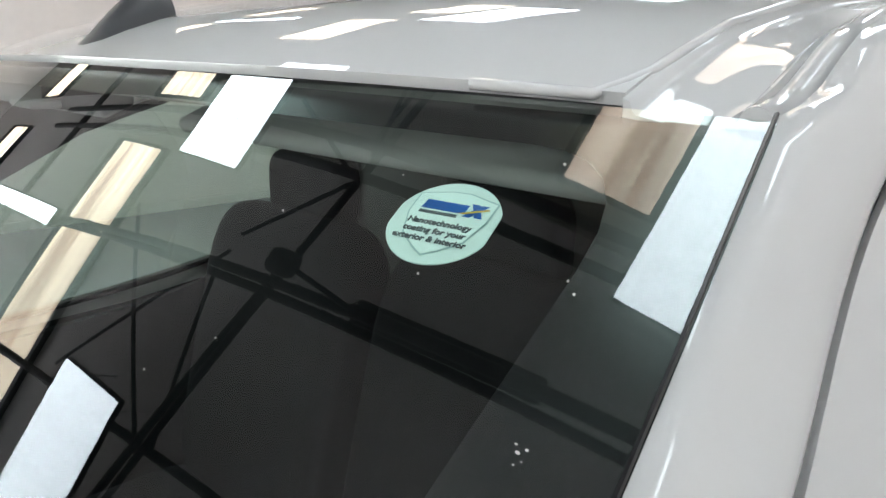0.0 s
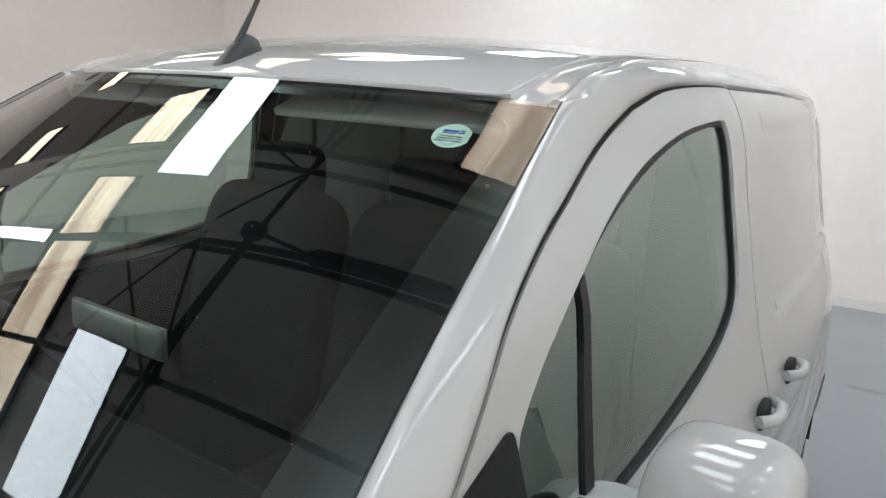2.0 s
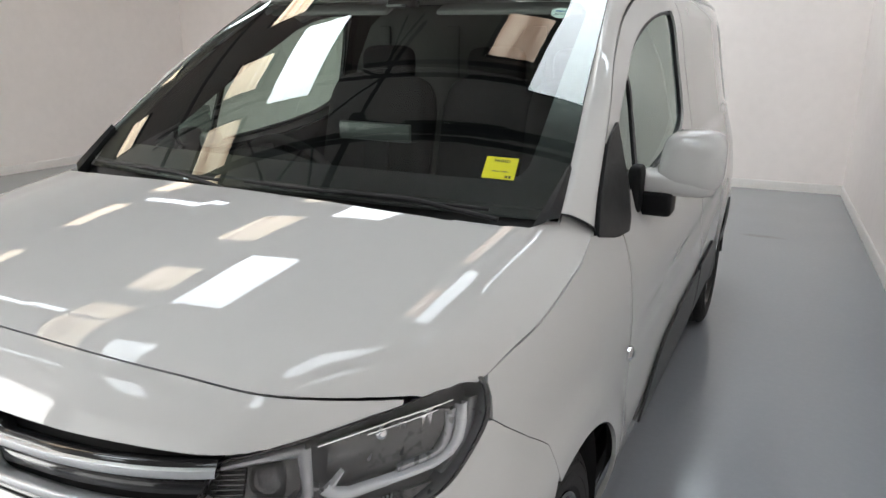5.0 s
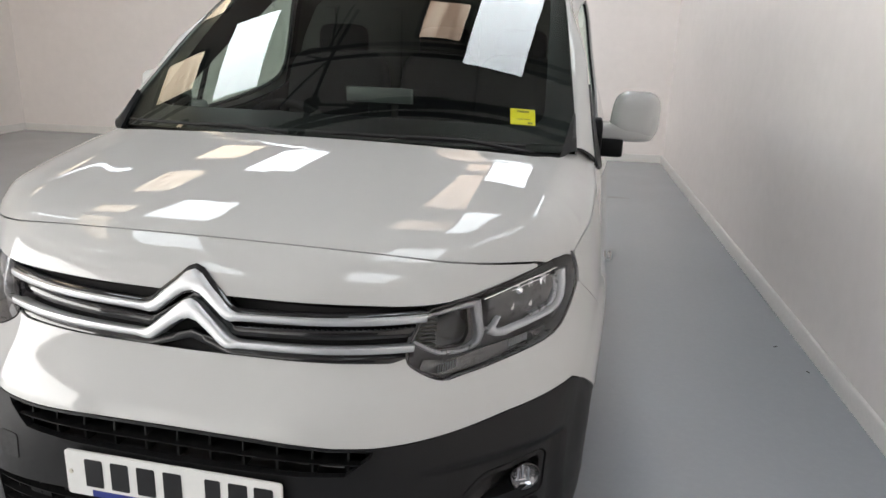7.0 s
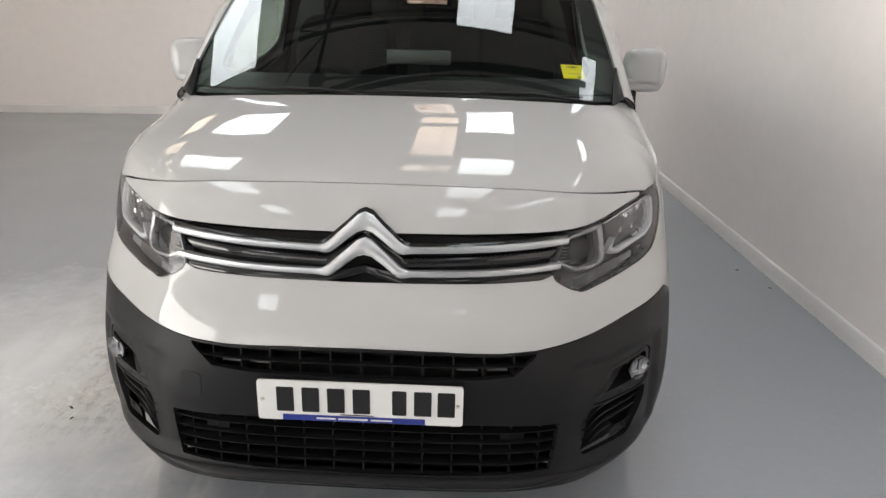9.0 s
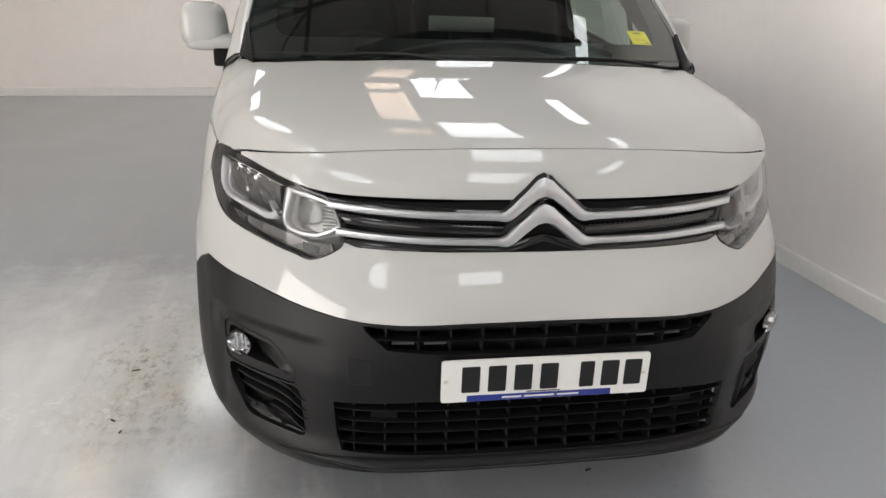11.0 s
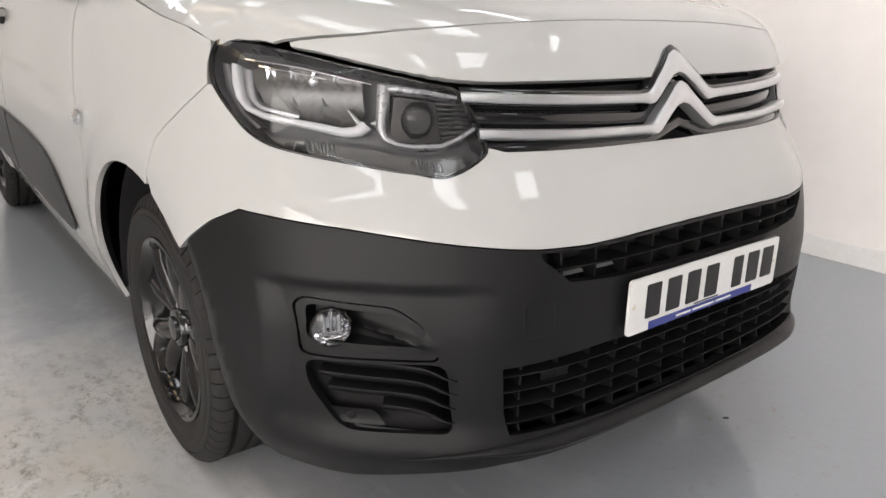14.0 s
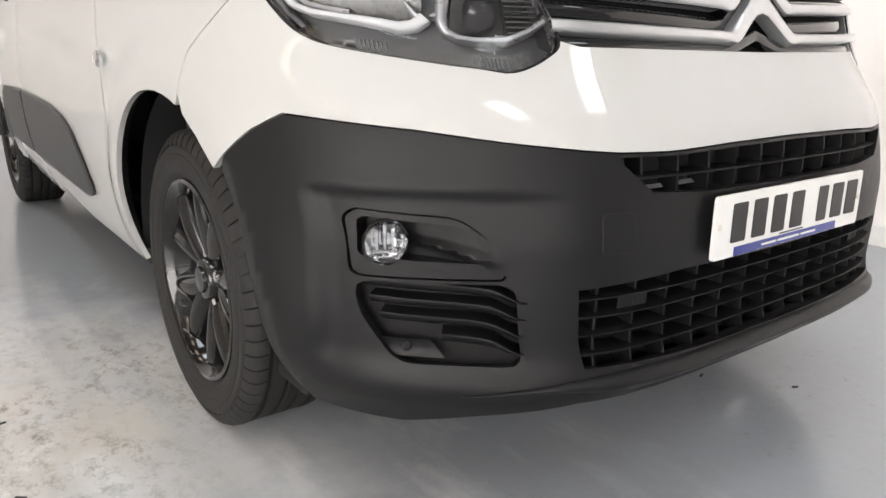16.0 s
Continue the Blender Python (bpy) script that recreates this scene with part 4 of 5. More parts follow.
for i in range(-6, 7):
    upright_bar(i * .078, .322, .472, 7)
    if abs(i) < 6:
        upright_bar(i * .078, .598, .675, 4)
for sg in (1, -1):
    # flat blanking plates behind the second row, and the pale vanes behind the upper slot
    rows = [[fx(sg * x, z, -.020) for x in np.linspace(.360, .425, 5)] for z in (.418, .444)]
    part("blanking_plate", loft(rows), PLASTIC, lg, "black flat plate in the intake")
    for x0, x1 in ((.322, .378), (.242, .298)):
        rows = [[fx(sg * x, z, o) for x in np.linspace(x0, x1, 4)] for z, o in ((.611, -.040), (.617, -.048))]
        part("intake_vane", loft(rows), VANE, lg, "pale vane behind the slot")
part("tow_eye_cover", prism(rounded([(-.478, .52), (-.418, .52), (-.418, .585), (-.478, .585)], .012, 4), lambda u, v, w: fx(u, v, w), .0016, .02, .001), PLASTIC, van)

# lip under the bumper
rows = []
for x in np.linspace(-.66, .66, 57):
    ax = abs(x)
    z = .308 - .022 * step01(.5, .7, ax)
    p = fx(x, z, 0)
    k = 1 - .92 * step01(.40, .64, ax)
    rows.append([p + Vector3 for Vector3 in (np.array(d) * (1, k, k) for d in ((0, .03, .012), (0, -.004, .012), (0, -.018, .004), (0, -.020, -.006), (0, -.008, -.02), (0, .05, -.030), (0, .16, -.048)))])
part("bumper_lip", loft(rows), PLASTIC, van, "black plastic lip under the bumper")

for sg in (1, -1):
    part("undertray_tab", box(sg * .600, .40, .165, sg * .665, .43, .215, .008), PLASTIC, van, "black plastic tab under the bumper")

# ---- fog lamps and side vents ----
FOGBRIGHT = mat("fog_facets", (.52, .52, .53), .10, metal=1.0, rough_var=.04)
FOGMETAL = mat("fog_reflector", (.45, .45, .46), .14, metal=1.0, rough_var=.05)
for sg in (1, -1):
    fog = new("fog_lamp")
    fog.parent = van
    fog["label"] = "round clear fog lamp in a black recess"
    f = sub_of(fog)

    def fs(x, z, off):
        p = fx(x, z, off)
        return np.array([sg * p[0], p[1], p[2]])
    f("recess", sheet(xz([(.60, .472), (.60, .60), (.81, .60), (.81, .472)]), [], side, .025, off=-.062, rim=0, flip=sg), PLASTIC)
    # surround plate with its sloping tongue
    line = xz(rounded([(.6115, .482), (.635, .547), (.670, .578), (.784, .587), (.797, .574), (.794, .482)], .014, 4))
    hole = xz(rounded([(.628, .506), (.664, .567), (.785, .578), (.789, .511)], .014, 4))
    f("surround", sheet(line, [hole], nose, .02, off=-.002, rim=.045, flip=sg), PLASTIC)
    rows = []
    for x in np.linspace(.612, .797, 22):
        t = (x - .612) / .185
        ridge = .506 + .052 * t
        row = []
        for z in np.linspace(.490, .588, 17):
            d = -.012 - .046 * float(step01(0, .75, t)) - .010 * float(step01(ridge, .585, z)) * (1 - t)
            row.append(fs(x, z, d + .012 * math.exp(-((z - ridge) / .007) ** 2) * float(step01(.02, .2, t)) * (1 - float(step01(.55, .8, t)))))
        rows.append(row)
    f("dish", loft(rows), PLASTIC)
    c = fs(.762, .541, -.036)
    d = Vector((sg * .45, -.89, 0)).normalized()
    m = Matrix.Translation(c) @ d.to_track_quat("X", "Z").to_matrix().to_4x4()
    for name, prof, mt, n in (("reflector", [(.0, .0), (.001, .012), (.008, .022), (.020, .031), (.026, .0335)], FOGBRIGHT, 14), ("lens", [(.026, .0345), (.029, .033), (.032, .024), (.0335, .012), (.034, .0)], LENS, 32), ("lamp_ring", [(.016, .0365), (.027, .0365), (.0285, .0345), (.026, .0335)], GLOSSBLACK, 32)):
        bm = lathe(prof, n, "x")
        if n == 14:
            for fc in bm.faces:
                fc.smooth = False
        bm.transform(m)
        f(name, bm, mt)
    for k in (-1, 0, 1):
        bm = box(.006 + .004 * abs(k), k * .0125 - .0035, -.024 + .008 * abs(k), .012 + .004 * abs(k), k * .0125 + .0035, .026 - .008 * abs(k), .0015, 1)
        bm.transform(m)
        f("facet", bm, FOGBRIGHT)
    bm = box(.010, -.020, -.022, .015, .020, -.014, .002, 1)
    bm.transform(m)
    f("facet", bm, FOGMETAL)
    # slatted vent below
    vent = new("bumper_vent")
    vent.parent = van
    v = sub_of(vent)
    v("vent_backing", sheet(xz([(.57, .32), (.59, .475), (.80, .475), (.79, .33)]), [], side, .03, off=-.055, rim=0, flip=sg), DARK)
    for k, z in enumerate((.459, .431, .403, .374)):
        rows = []
        x1 = .790 - .012 * k if k < 3 else .690
        for x in np.linspace(.583, x1, 26):
            t = (x - .583) / .19
            lift = -.006 - .014 * step01(.05, .5, t) - .004 * t
            z2 = z + .010 * (t - .3) - .014 * (1 - step01(0, .28, t))
            thin = .35 + .65 * step01(.0, .30, t)
            rows.append([fs(x, z2 + dz * thin, o) for dz, o in ((.010, -.055), (.0095, lift - .006), (.008, lift - .0005), (.0055, lift), (-.006, lift - .008), (-.0075, lift - .014), (-.008, -.055))])
        v("vent_slat", loft(rows), PLASTIC)
    # closed plate at the outer foot of the vents, with a round sensor in it
    rows = [[fs(x, z + .012 * (x - .74), -.024 - .003 * math.sin(math.pi * q)) for x in np.linspace(.685 + .02 * q, .775 - .03 * (1 - q), 8)] for q, z in ((0, .346), (.3, .354), (.6, .364), (1, .374))]
    v("vent_plate", loft(rows), PLASTIC)
    bm = lathe([(0, .0085), (.0025, .0082), (.003, .007), (.0022, .0)], 20, "x")
    bm.transform(Matrix.Translation(fs(.733, .361, -.025)) @ Vector((sg * .5, -.86, 0)).to_track_quat("X", "Z").to_matrix().to_4x4())
    v("parking_sensor", bm, PLASTIC)
    f("drain_slot", prism(rounded([(.690, .4915), (.708, .4915), (.706, .4985), (.692, .4985)], .002, 3), lambda u, w, o: fs(u, w - .004, -.0165 + o), .001, .01), DARK)

# ---- headlamps ----
LAMPGREY = mat("lamp_housing", (.10, .10, .104), .38, spec=.3, noise_amt=.08, rough_var=.1)
LAMPBOWL = mat("lamp_reflector", (.095, .093, .091), .3, metal=.35, rough_var=.1)
LAMPEDGE = mat("lamp_edge", (.16, .16, .165), .3, metal=.5, rough_var=.08)
SILVER = mat("lamp_silver", (.30, .30, .31), .30, metal=.6, rough_var=.08)
STRIP = mat("strip_white", (.52, .52, .53), .2)
for sg in (1, -1):
    hl = new("headlamp")
    hl.parent = van
    hl["label"] = "large swept clear headlamp with a white light strip"
    h = sub_of(hl)

    def hs(x, z, off):
        p = fx(x, z, off)
        return np.array([sg * p[0], p[1], p[2]])
    c = np.mean(LAMP, 0)
    ins = lambda k: xz([tuple(np.array(p) + (c - p) * min(.5, k / np.hypot(*((c - p) * (1, 1.6))))) for p in LAMP])
    h("lamp_rim", sheet(lamp_line, [ins(.0045)], side, .02, off=.001, rim=.004, flip=sg), GLOSSBLACK, "black rim of the lamp")
    h("lamp_wall", sheet(lamp_line, [ins(.003)], side, .02, off=-.004, rim=.058, flip=sg), LAMPEDGE, "grey inner wall of the lamp")
    lens = h("lens", sheet(ins(.003), [], side, .02, off=.004, rim=.006, flip=sg), LENS, "clear polycarbonate lamp cover")
    lens.visible_shadow = False
    h("housing", sheet(lamp_line, [], side, .03, off=-.062, rim=0, flip=sg), LAMPGREY)
    # main reflector: a hollow bowl with chrome facets along its upper side
    pan = xz([(.664, .868), (.774, .888), (.787, .962), (.735, .972), (.645, .946), (.650, .892)])
    h("main_reflector", sheet(pan, [], lambda s, z: side(s, z, -.050 + .026 * np.abs(np.sin((z - .86) * 22))), .012, rim=0, flip=sg), LAMPBOWL, "smoked grey reflector bowl")
    for k, x in enumerate((.672, .684, .699, .711, .727, .739, .755, .768)):
        z0, z1 = .935 - .016 * (k % 3), .951 + .018 * k / 7
        lean = .004 * (-1) ** k
        rows = [[hs(x + dx + lean * q, z0 + (z1 - z0) * q, o) for dx, o in ((-.0045, -.040), (-.003, -.028), (.001, -.025), (.0035, -.032), (.0045, -.042))] for q in np.linspace(0, 1, 5)]
        h("reflector_facet", loft(rows), FOGMETAL if k % 3 else CHROME)
    bm = blob((0, 0, 0), (.011, .012, .010), .9, 16, 10)
    bm.transform(Matrix.Translation(hs(.708, .945, -.026)))
    h("bulb_cap", bm, CHROME)

    def strip(pts, wid, off, name, m, n=5):
        pts = dense(pts, .010, closed=False)
        rows = []
        for i, p in enumerate(pts):
            a, b = np.array(pts[max(i - 1, 0)]), np.array(pts[min(i + 1, len(pts) - 1)])
            d = (b - a) / np.hypot(*(b - a))
            q = np.array([-d[1], d[0]])
            ww = wid(i / (len(pts) - 1)) if callable(wid) else wid
            rows.append([hs(*(np.array(p) + q * o), off + e) for o, e in ((-ww, -.02), (-ww, -.002), (-ww * .5, .002), (ww * .5, .002), (ww, -.002), (ww, -.02))])
        return h(name, loft(rows), m)
    # L-shaped light strip with its hooked inner end, silver flank beside it, and the frame of the inner cell
    strip([(.7965, .966), (.801, .935), (.801, .908), (.794, .891), (.776, .880), (.745, .874), (.700, .865), (.680, .860), (.662, .863), (.648, .874)], lambda t: .0038 + .0040 * t, -.012, "light_strip", STRIP)
    strip([(.652, .869), (.660, .880), (.668, .897)], lambda t: .0045 - .003 * t, -.014, "light_strip", STRIP)
    strip([(.787, .960), (.791, .930), (.790, .908), (.781, .895), (.758, .888), (.735, .883)], .0055, -.022, "strip_flank", SILVER)
    strip([(.8115, .968), (.8145, .925), (.808, .885), (.790, .860)], .0050, -.026, "outer_reflector", LAMPEDGE)
    strip([(.783, .976), (.72, .9655), (.65, .946), (.632, .941)], .0020, -.016, "upper_trim", CHROME)
    strip([(.770, .966), (.72, .9555), (.69, .948)], .0016, -.020, "upper_trim", CHROME)
    strip([(.514, .921), (.560, .930), (.600, .936), (.617, .936)], lambda t: .0045 + .004 * t, -.012, "cell_frame", SILVER)
    strip([(.616, .940), (.621, .915), (.626, .890), (.630, .868), (.626, .853), (.612, .844)], lambda t: .0085 - .003 * t, -.011, "cell_frame", SILVER)
    strip([(.628, .878), (.642, .876)], lambda t: .007 - .005 * t, -.014, "cell_frame", SILVER)
    strip([(.616, .845), (.590, .841), (.550, .8425), (.520, .855), (.493, .871)], lambda t: .0048, -.011, "cell_frame", SILVER)
    bowl = lathe([(-.02, .0), (-.016, .012), (.0, .026), (.014, .031)], 28, "x")
    q = hs(.580, .890, -.045)
    m4 = Matrix.Translation(q) @ Vector((sg * .35, -.93, 0)).to_track_quat("X", "Z").to_matrix().to_4x4()
    bowl.transform(m4)
    h("projector_bowl", bowl, GLOSSBLACK)
    cell = xz([(.518, .860), (.552, .847), (.612, .849), (.622, .868), (.612, .930), (.560, .924), (.520, .914)])
    h("cell_backing", sheet(cell, [], side, .02, off=-.050, rim=0, flip=sg), GLOSSBLACK)
    bm = lathe([(.0, .022), (.010, .019), (.016, .010), (.018, .0)], 28, "x")
    bm.transform(m4)
    h("projector_lens", bm, LENS)
    for k in range(10):
        z = .858 + .0078 * k
        rows = [[hs(x, z + dz, o) for dz, o in ((-.0012, -.05), (-.001, -.03), (.001, -.03), (.0012, -.05))] for x in np.linspace(.498, .545, 4)]
        h("lamp_rib", loft(rows), PLASTIC2)
    band = xz([(.515, .815), (.56, .800), (.65, .812), (.76, .832), (.785, .850), (.66, .838), (.575, .826), (.520, .832)])
    h("indicator_panel", sheet(band, [], side, .02, off=-.03, rim=.01, flip=sg), LAMPBOWL)
    for x0, x1 in ((.555, .590), (.70, .735)):
        for k in range(8):
            x = x0 + (x1 - x0) * k / 7
            z0 = float(np.interp(x, [.56, .76], [.806, .836]))
            rows = [[hs(x + dx, z, o) for dx, o in ((-.0012, -.03), (0, -.024), (.0012, -.03))] for z in (z0, z0 + .014)]
            h("indicator_rib", loft(rows), SATIN)

# ---- number plate ----
plate = new("number_plate")
plate.parent = van
plate["label"] = "white number plate with black marks and a blue strip"
PLATEW = mat("plate_white", (.74, .74, .72), .25, coat=.5, noise_amt=.03)
INK = mat("black_ink", (.012, .012, .013), .4)
BLUE = mat("plate_blue", (.02, .035, .22), .3, coat=.4)
pm = Matrix.Translation((0, -.012, .541)) @ Matrix.Rotation(radians(-1), 4, "X")


def plate_bit(name, x0, z0, x1, z1, y, m, r=0.0, thick=.0012):
    ln = [(x0, z0), (x1, z0), (x1, z1), (x0, z1)]
    ln = rounded(ln, r, 4) if r else ln
    bm = prism(ln, lambda u, v, w: Vector((u, y - w, v)), thick, .2)
    bm.transform(pm)
    return part(name, bm, m, plate)


plate_bit("plate_base", -.26, -.0555, .26, .0555, .0, PLATEW, .008, .006)
for k, x in enumerate((-.1890, -.1245, -.0600, .0045, .1000, .1590, .2180)):
    w = .022 if k != 4 else .018
    plate_bit("character_bar", x - w, -.030, x + w, .039, -.0062, INK, .004)
plate_bit("blue_strip", -.197, -.0545, .165, -.0385, -.0062, BLUE)
for x0, x1 in ((-.11, -.062), (-.055, .02), (.028, .082)):
    plate_bit("strip_writing", x0, -.0485, x1, -.0445, -.0076, PLATEW)
plate_bit("small_print", -.05, -.0362, .035, -.0338, -.0062, INK)
for x in (-.2475, .2475):
    bm = lathe([(0, .0055), (.002, .005), (.003, .0)], 14, "y", (x, 0, .002))
    for vv in bm.verts:
        vv.co.y = -.006 - vv.co.y
    bm.transform(pm)
    part("plate_screw", bm, mat("screw_cap", (.55, .53, .45), .4), plate)


# ---- mirrors ----
for sg in (1, -1):
    mi = new("door_mirror")
    mi.parent = van
    mi["label"] = "white door mirror on a black foot"
    m_ = sub_of(mi)

    def fl(bm):
        if sg < 0:
            bmesh.ops.scale(bm, vec=(-1, 1, 1), verts=bm.verts)
            bmesh.ops.reverse_faces(bm, faces=bm.faces)
        return bm
    def lean(p):
        x, y, z = p
        return (x * (1 - .10 * (z + 1) / 2) + .06 * z, y * (1 - .12 * (z + 1) / 2), z)
    m_("mirror_cap", fl(blob((.972, 1.60, 1.228), (.092, .086, .087), .54, 40, 24, lean)), PAINT, "white painted mirror cap")
    m_("mirror_arm", fl(blob((.918, 1.583, 1.167), (.126, .064, .033), .5, 36, 14)), PAINT)
    m_("mirror_glass", fl(box(.91, 1.676, 1.155, 1.035, 1.686, 1.285, .004)), mat("mirror_glass", (.85, .87, .88), .02, metal=1.0))
    m_("mirror_foot", fl(blob((.888, 1.555, 1.112), (.048, .048, .034), .25, 28, 12)), GRILLE, "black plastic mirror foot")
    m_("mirror_base", fl(blob((.838, 1.500, 1.150), (.020, .046, .072), .45, 28, 16)), GRILLE)

# ---- handles, repeaters, aerial, wipers ----
for sg in (1, -1):
    for y, z in ((2.475, 1.000), (2.83, .998)):
        hd = new("door_handle")
        hd.parent = van
        hd["label"] = "white pull handle over a hollow with painted shade"
        hh = sub_of(hd)
        c = side(at_y(y, z), z)
        # near-black cup: the shade of the hollow is put into its colour
        bm = blob((sg * (c[0] + .002), y, z), (.014, .055, .030), .6, 24, 10)
        hh("handle_cup", bm, DARK)
        bm = tube([(sg * (c[0] + .008), y - .085, z + .012), (sg * (c[0] + .032), y - .05, z + .010), (sg * (c[0] + .038), y, z + .006), (sg * (c[0] + .034), y + .06, z + .004), (sg * (c[0] + .008), y + .10, z)], .014, 10)
        hh("handle_grip", bm, PAINT)
    c = side(at_y(1.215, .785), .785)
    rp = new("side_repeater")
    rp.parent = van
    for nm, rr, xx, mt in (("repeater_ring", .020, .012, CHROME), ("repeater_lens", .014, .016, LENS)):
        bm = lathe([(0, rr), (xx * .6, rr), (xx, rr * .7), (xx + .001, 0)], 24, "x")
        for vv in bm.verts:
            vv.co = Vector((sg * (c[0] + .006 + vv.co.x), c[1] + vv.co.y, c[2] + vv.co.z))
        bmesh.ops.recalc_face_normals(bm, faces=bm.faces)
        part(nm, bm, mt, rp)

aer = new("roof_aerial")
aer.parent = van
aer["label"] = "short black roof aerial with a raked mast"
AY = 1.660
az = float(roof_z(0, AY + .05))
rows = []
for t in np.linspace(0, 1, 9):
    y, hgt, wd = AY + .100 * t, .004 + .038 * math.sin(min(1, t * 1.25) * math.pi / 2) ** 1.3 * (1 if t < .8 else 1 - (t - .8) * 2.2), .014 + .012 * math.sin(math.pi * min(1, .25 + t * .7))
    zb = float(roof_z(0, y)) - .006
    rows.append([(-wd, y, zb), (-wd * .9, y, zb + hgt * .4), (-wd * .35, y, zb + hgt * .95), (0, y, zb + hgt), (wd * .35, y, zb + hgt * .95), (wd * .9, y, zb + hgt * .4), (wd, y, zb)])
part("aerial_base", loft(rows), PLASTIC2, aer)
part("aerial_mast", tube([(0, AY + .055, az + .026), (0, AY + .09, az + .085), (0, AY + .19, az + .26)], .0045, 8, [1.6, 1.1, .7]), PLASTIC2, aer)

# cowl, wipers
rows = []
for x in np.linspace(-.77, .77, 41):
    ax = abs(x)
    yb = float(np.interp(ax, [0, .2, .4, .58, .68, .74, .77], [.826, .826, .828, .840, .874, .926, .968]))
    zb = float(bonnet_z(min(ax, .77), yb))
    w = screen(x / .775, .03)
    rows.append([(x, yb - .03, zb - .03), (x, yb + .004, zb - .025), (x, yb + .03, zb - .035), (x, w[1] - .02, min(zb - .03, w[2] - .004)), (x, w[1] + .01, w[2] + .003)])
part("cowl", loft(rows), PLASTIC, van, "black plastic scuttle under the windscreen")
for sg in (1, -1):
    rows = []
    for t in np.linspace(0, 1, 24):
        w = screen(1.0, t * .19)
        a = np.array([sg * (w[0] - .040 * (1 - t) - .005), w[1] - .050 * (1 - t), w[2] + .004 - .024 * (1 - t)])
        b = np.array([sg * (w[0] + .004), w[1], w[2] + .006])
        mid = (a + b) / 2 + np.array([sg * .003, -.006, .010])
        rows.append([a - (0, -.01, .03), a, a + (0, -.002, .004), mid, b, b - (0, 0, .02)])
    part("corner_trim", loft(rows), PLASTIC, van, "black plastic corner wedge at the windscreen foot")
for x0, x1 in ((.62, -.02), (-.10, -.66)):
    wp = new("wiper")
    wp.parent = van
    pts = [screen(u, v) + np.array([0, -.008, .010]) for u, v in zip(np.linspace(x0, x1, 12) / .765, .004 + .008 * np.sin(np.linspace(0, 1.4, 12)))]
    part("wiper_blade", tube(pts, .0045, 8), PLASTIC, wp)
    part("wiper_arm", tube([pts[0] + (.03, -.02, -.016), pts[3] + (0, -.008, .006), pts[6] + (0, -.002, .004)], .0055, 8), PLASTIC, wp)


# ---- cabin ----
dash = new("dashboard")
dash.parent = van
dash["label"] = "dark grey moulded dashboard behind the windscreen"
rows = []
for x in np.linspace(-.74, .74, 31):
    hood = .05 * math.exp(-((x + .36) / .19) ** 2) + .012 * math.exp(-((x - .30) / .3) ** 4)
    lo = screen(x / .775, .02)
    rows.append([(x, lo[1] + .02, 1.14), (x, lo[1] + .10, 1.155), (x, 1.20, 1.150), (x, 1.30, 1.150 + hood * .7), (x, 1.36, 1.150 + hood), (x, 1.385, 1.135 + hood), (x, 1.40, 1.05), (x, 1.42, .90), (x, 1.45, .62)])
part("dash_top", loft(rows), CABIN, dash)
part("display_stem", box(-.02, 1.43, 1.12, .07, 1.45, 1.26, .006), CABIN, dash)
part("dash_screen", box(-.105, 1.425, 1.240, .155, 1.440, 1.296, .006), mat("display_back", (.055, .060, .058), .35, noise_amt=.05), dash, "grey back of the central display")
part("centre_console", box(-.11, 1.38, .55, .11, 1.55, 1.02, .03), CABIN, dash)
part("glovebox", box(.18, 1.40, .82, .62, 1.43, 1.0, .015), CABIN, dash)
for x in (-.66, .66):
    part("side_vent", blob((x, 1.365, 1.09), (.05, .02, .045), .5, 20, 10), GLOSSBLACK, dash)
st = new("steering_wheel")
st.parent = van
st["label"] = "black steering wheel on the driver's side"
m4 = Matrix.Translation((-.36, 1.50, 1.075)) @ Matrix.Rotation(radians(-62), 4, "X")
bm = tube([(.185 * math.cos(t), .165 * math.sin(t), 0) for t in np.linspace(0, 2 * math.pi, 41)[:-1]], .016, 10, closed=True)
bm.transform(m4)
part("wheel_rim", bm, CABIN, st)
for bmx in (blob((0, -.01, -.02), (.075, .065, .03), .6), tube([(-.18, .0, 0), (-.06, -.01, -.01)], .016), tube([(.18, .0, 0), (.06, -.01, -.01)], .016), tube([(0, -.16, 0), (0, -.06, -.01)], .018)):
    bmx.transform(m4)
    part("wheel_spoke", bmx, CABIN, st)
part("steering_column", tube([(-.36, 1.48, 1.07), (-.36, 1.34, .99)], .045, 12), CABIN, st)
for x, w in ((-.40, .25), (.10, .19), (.46, .19)):
    seat = new("front_seat")
    seat.parent = van
    seat["label"] = "dark fabric front seat with a headrest"
    s_ = sub_of(seat)
    s_("seat_cushion", blob((x, 1.82, .74), (w, .25, .09), .4), FABRIC)
    bm = blob((0, 0, 0), (w, .075, .33), .4)
    bm.transform(Matrix.Translation((x, 2.13, 1.08)) @ Matrix.Rotation(radians(-14), 4, "X"))
    s_("backrest", bm, FABRIC)
    bm = blob((x, 2.235, 1.44), (.12, .045, .08), .5)
    s_("headrest", bm, FABRIC)
    for dx in (-.05, .05):
        s_("headrest_post", tube([(x + dx, 2.22, 1.36), (x + dx, 2.235, 1.42)], .007), CHROME)
    s_("seat_base", box(x - w * .8, 1.62, .40, x + w * .8, 2.02, .66, .02), CABIN)
BULK = mat("bulkhead_grey", (.055, .057, .055), .7, spec=.1, noise_amt=.1, rough_var=.08)
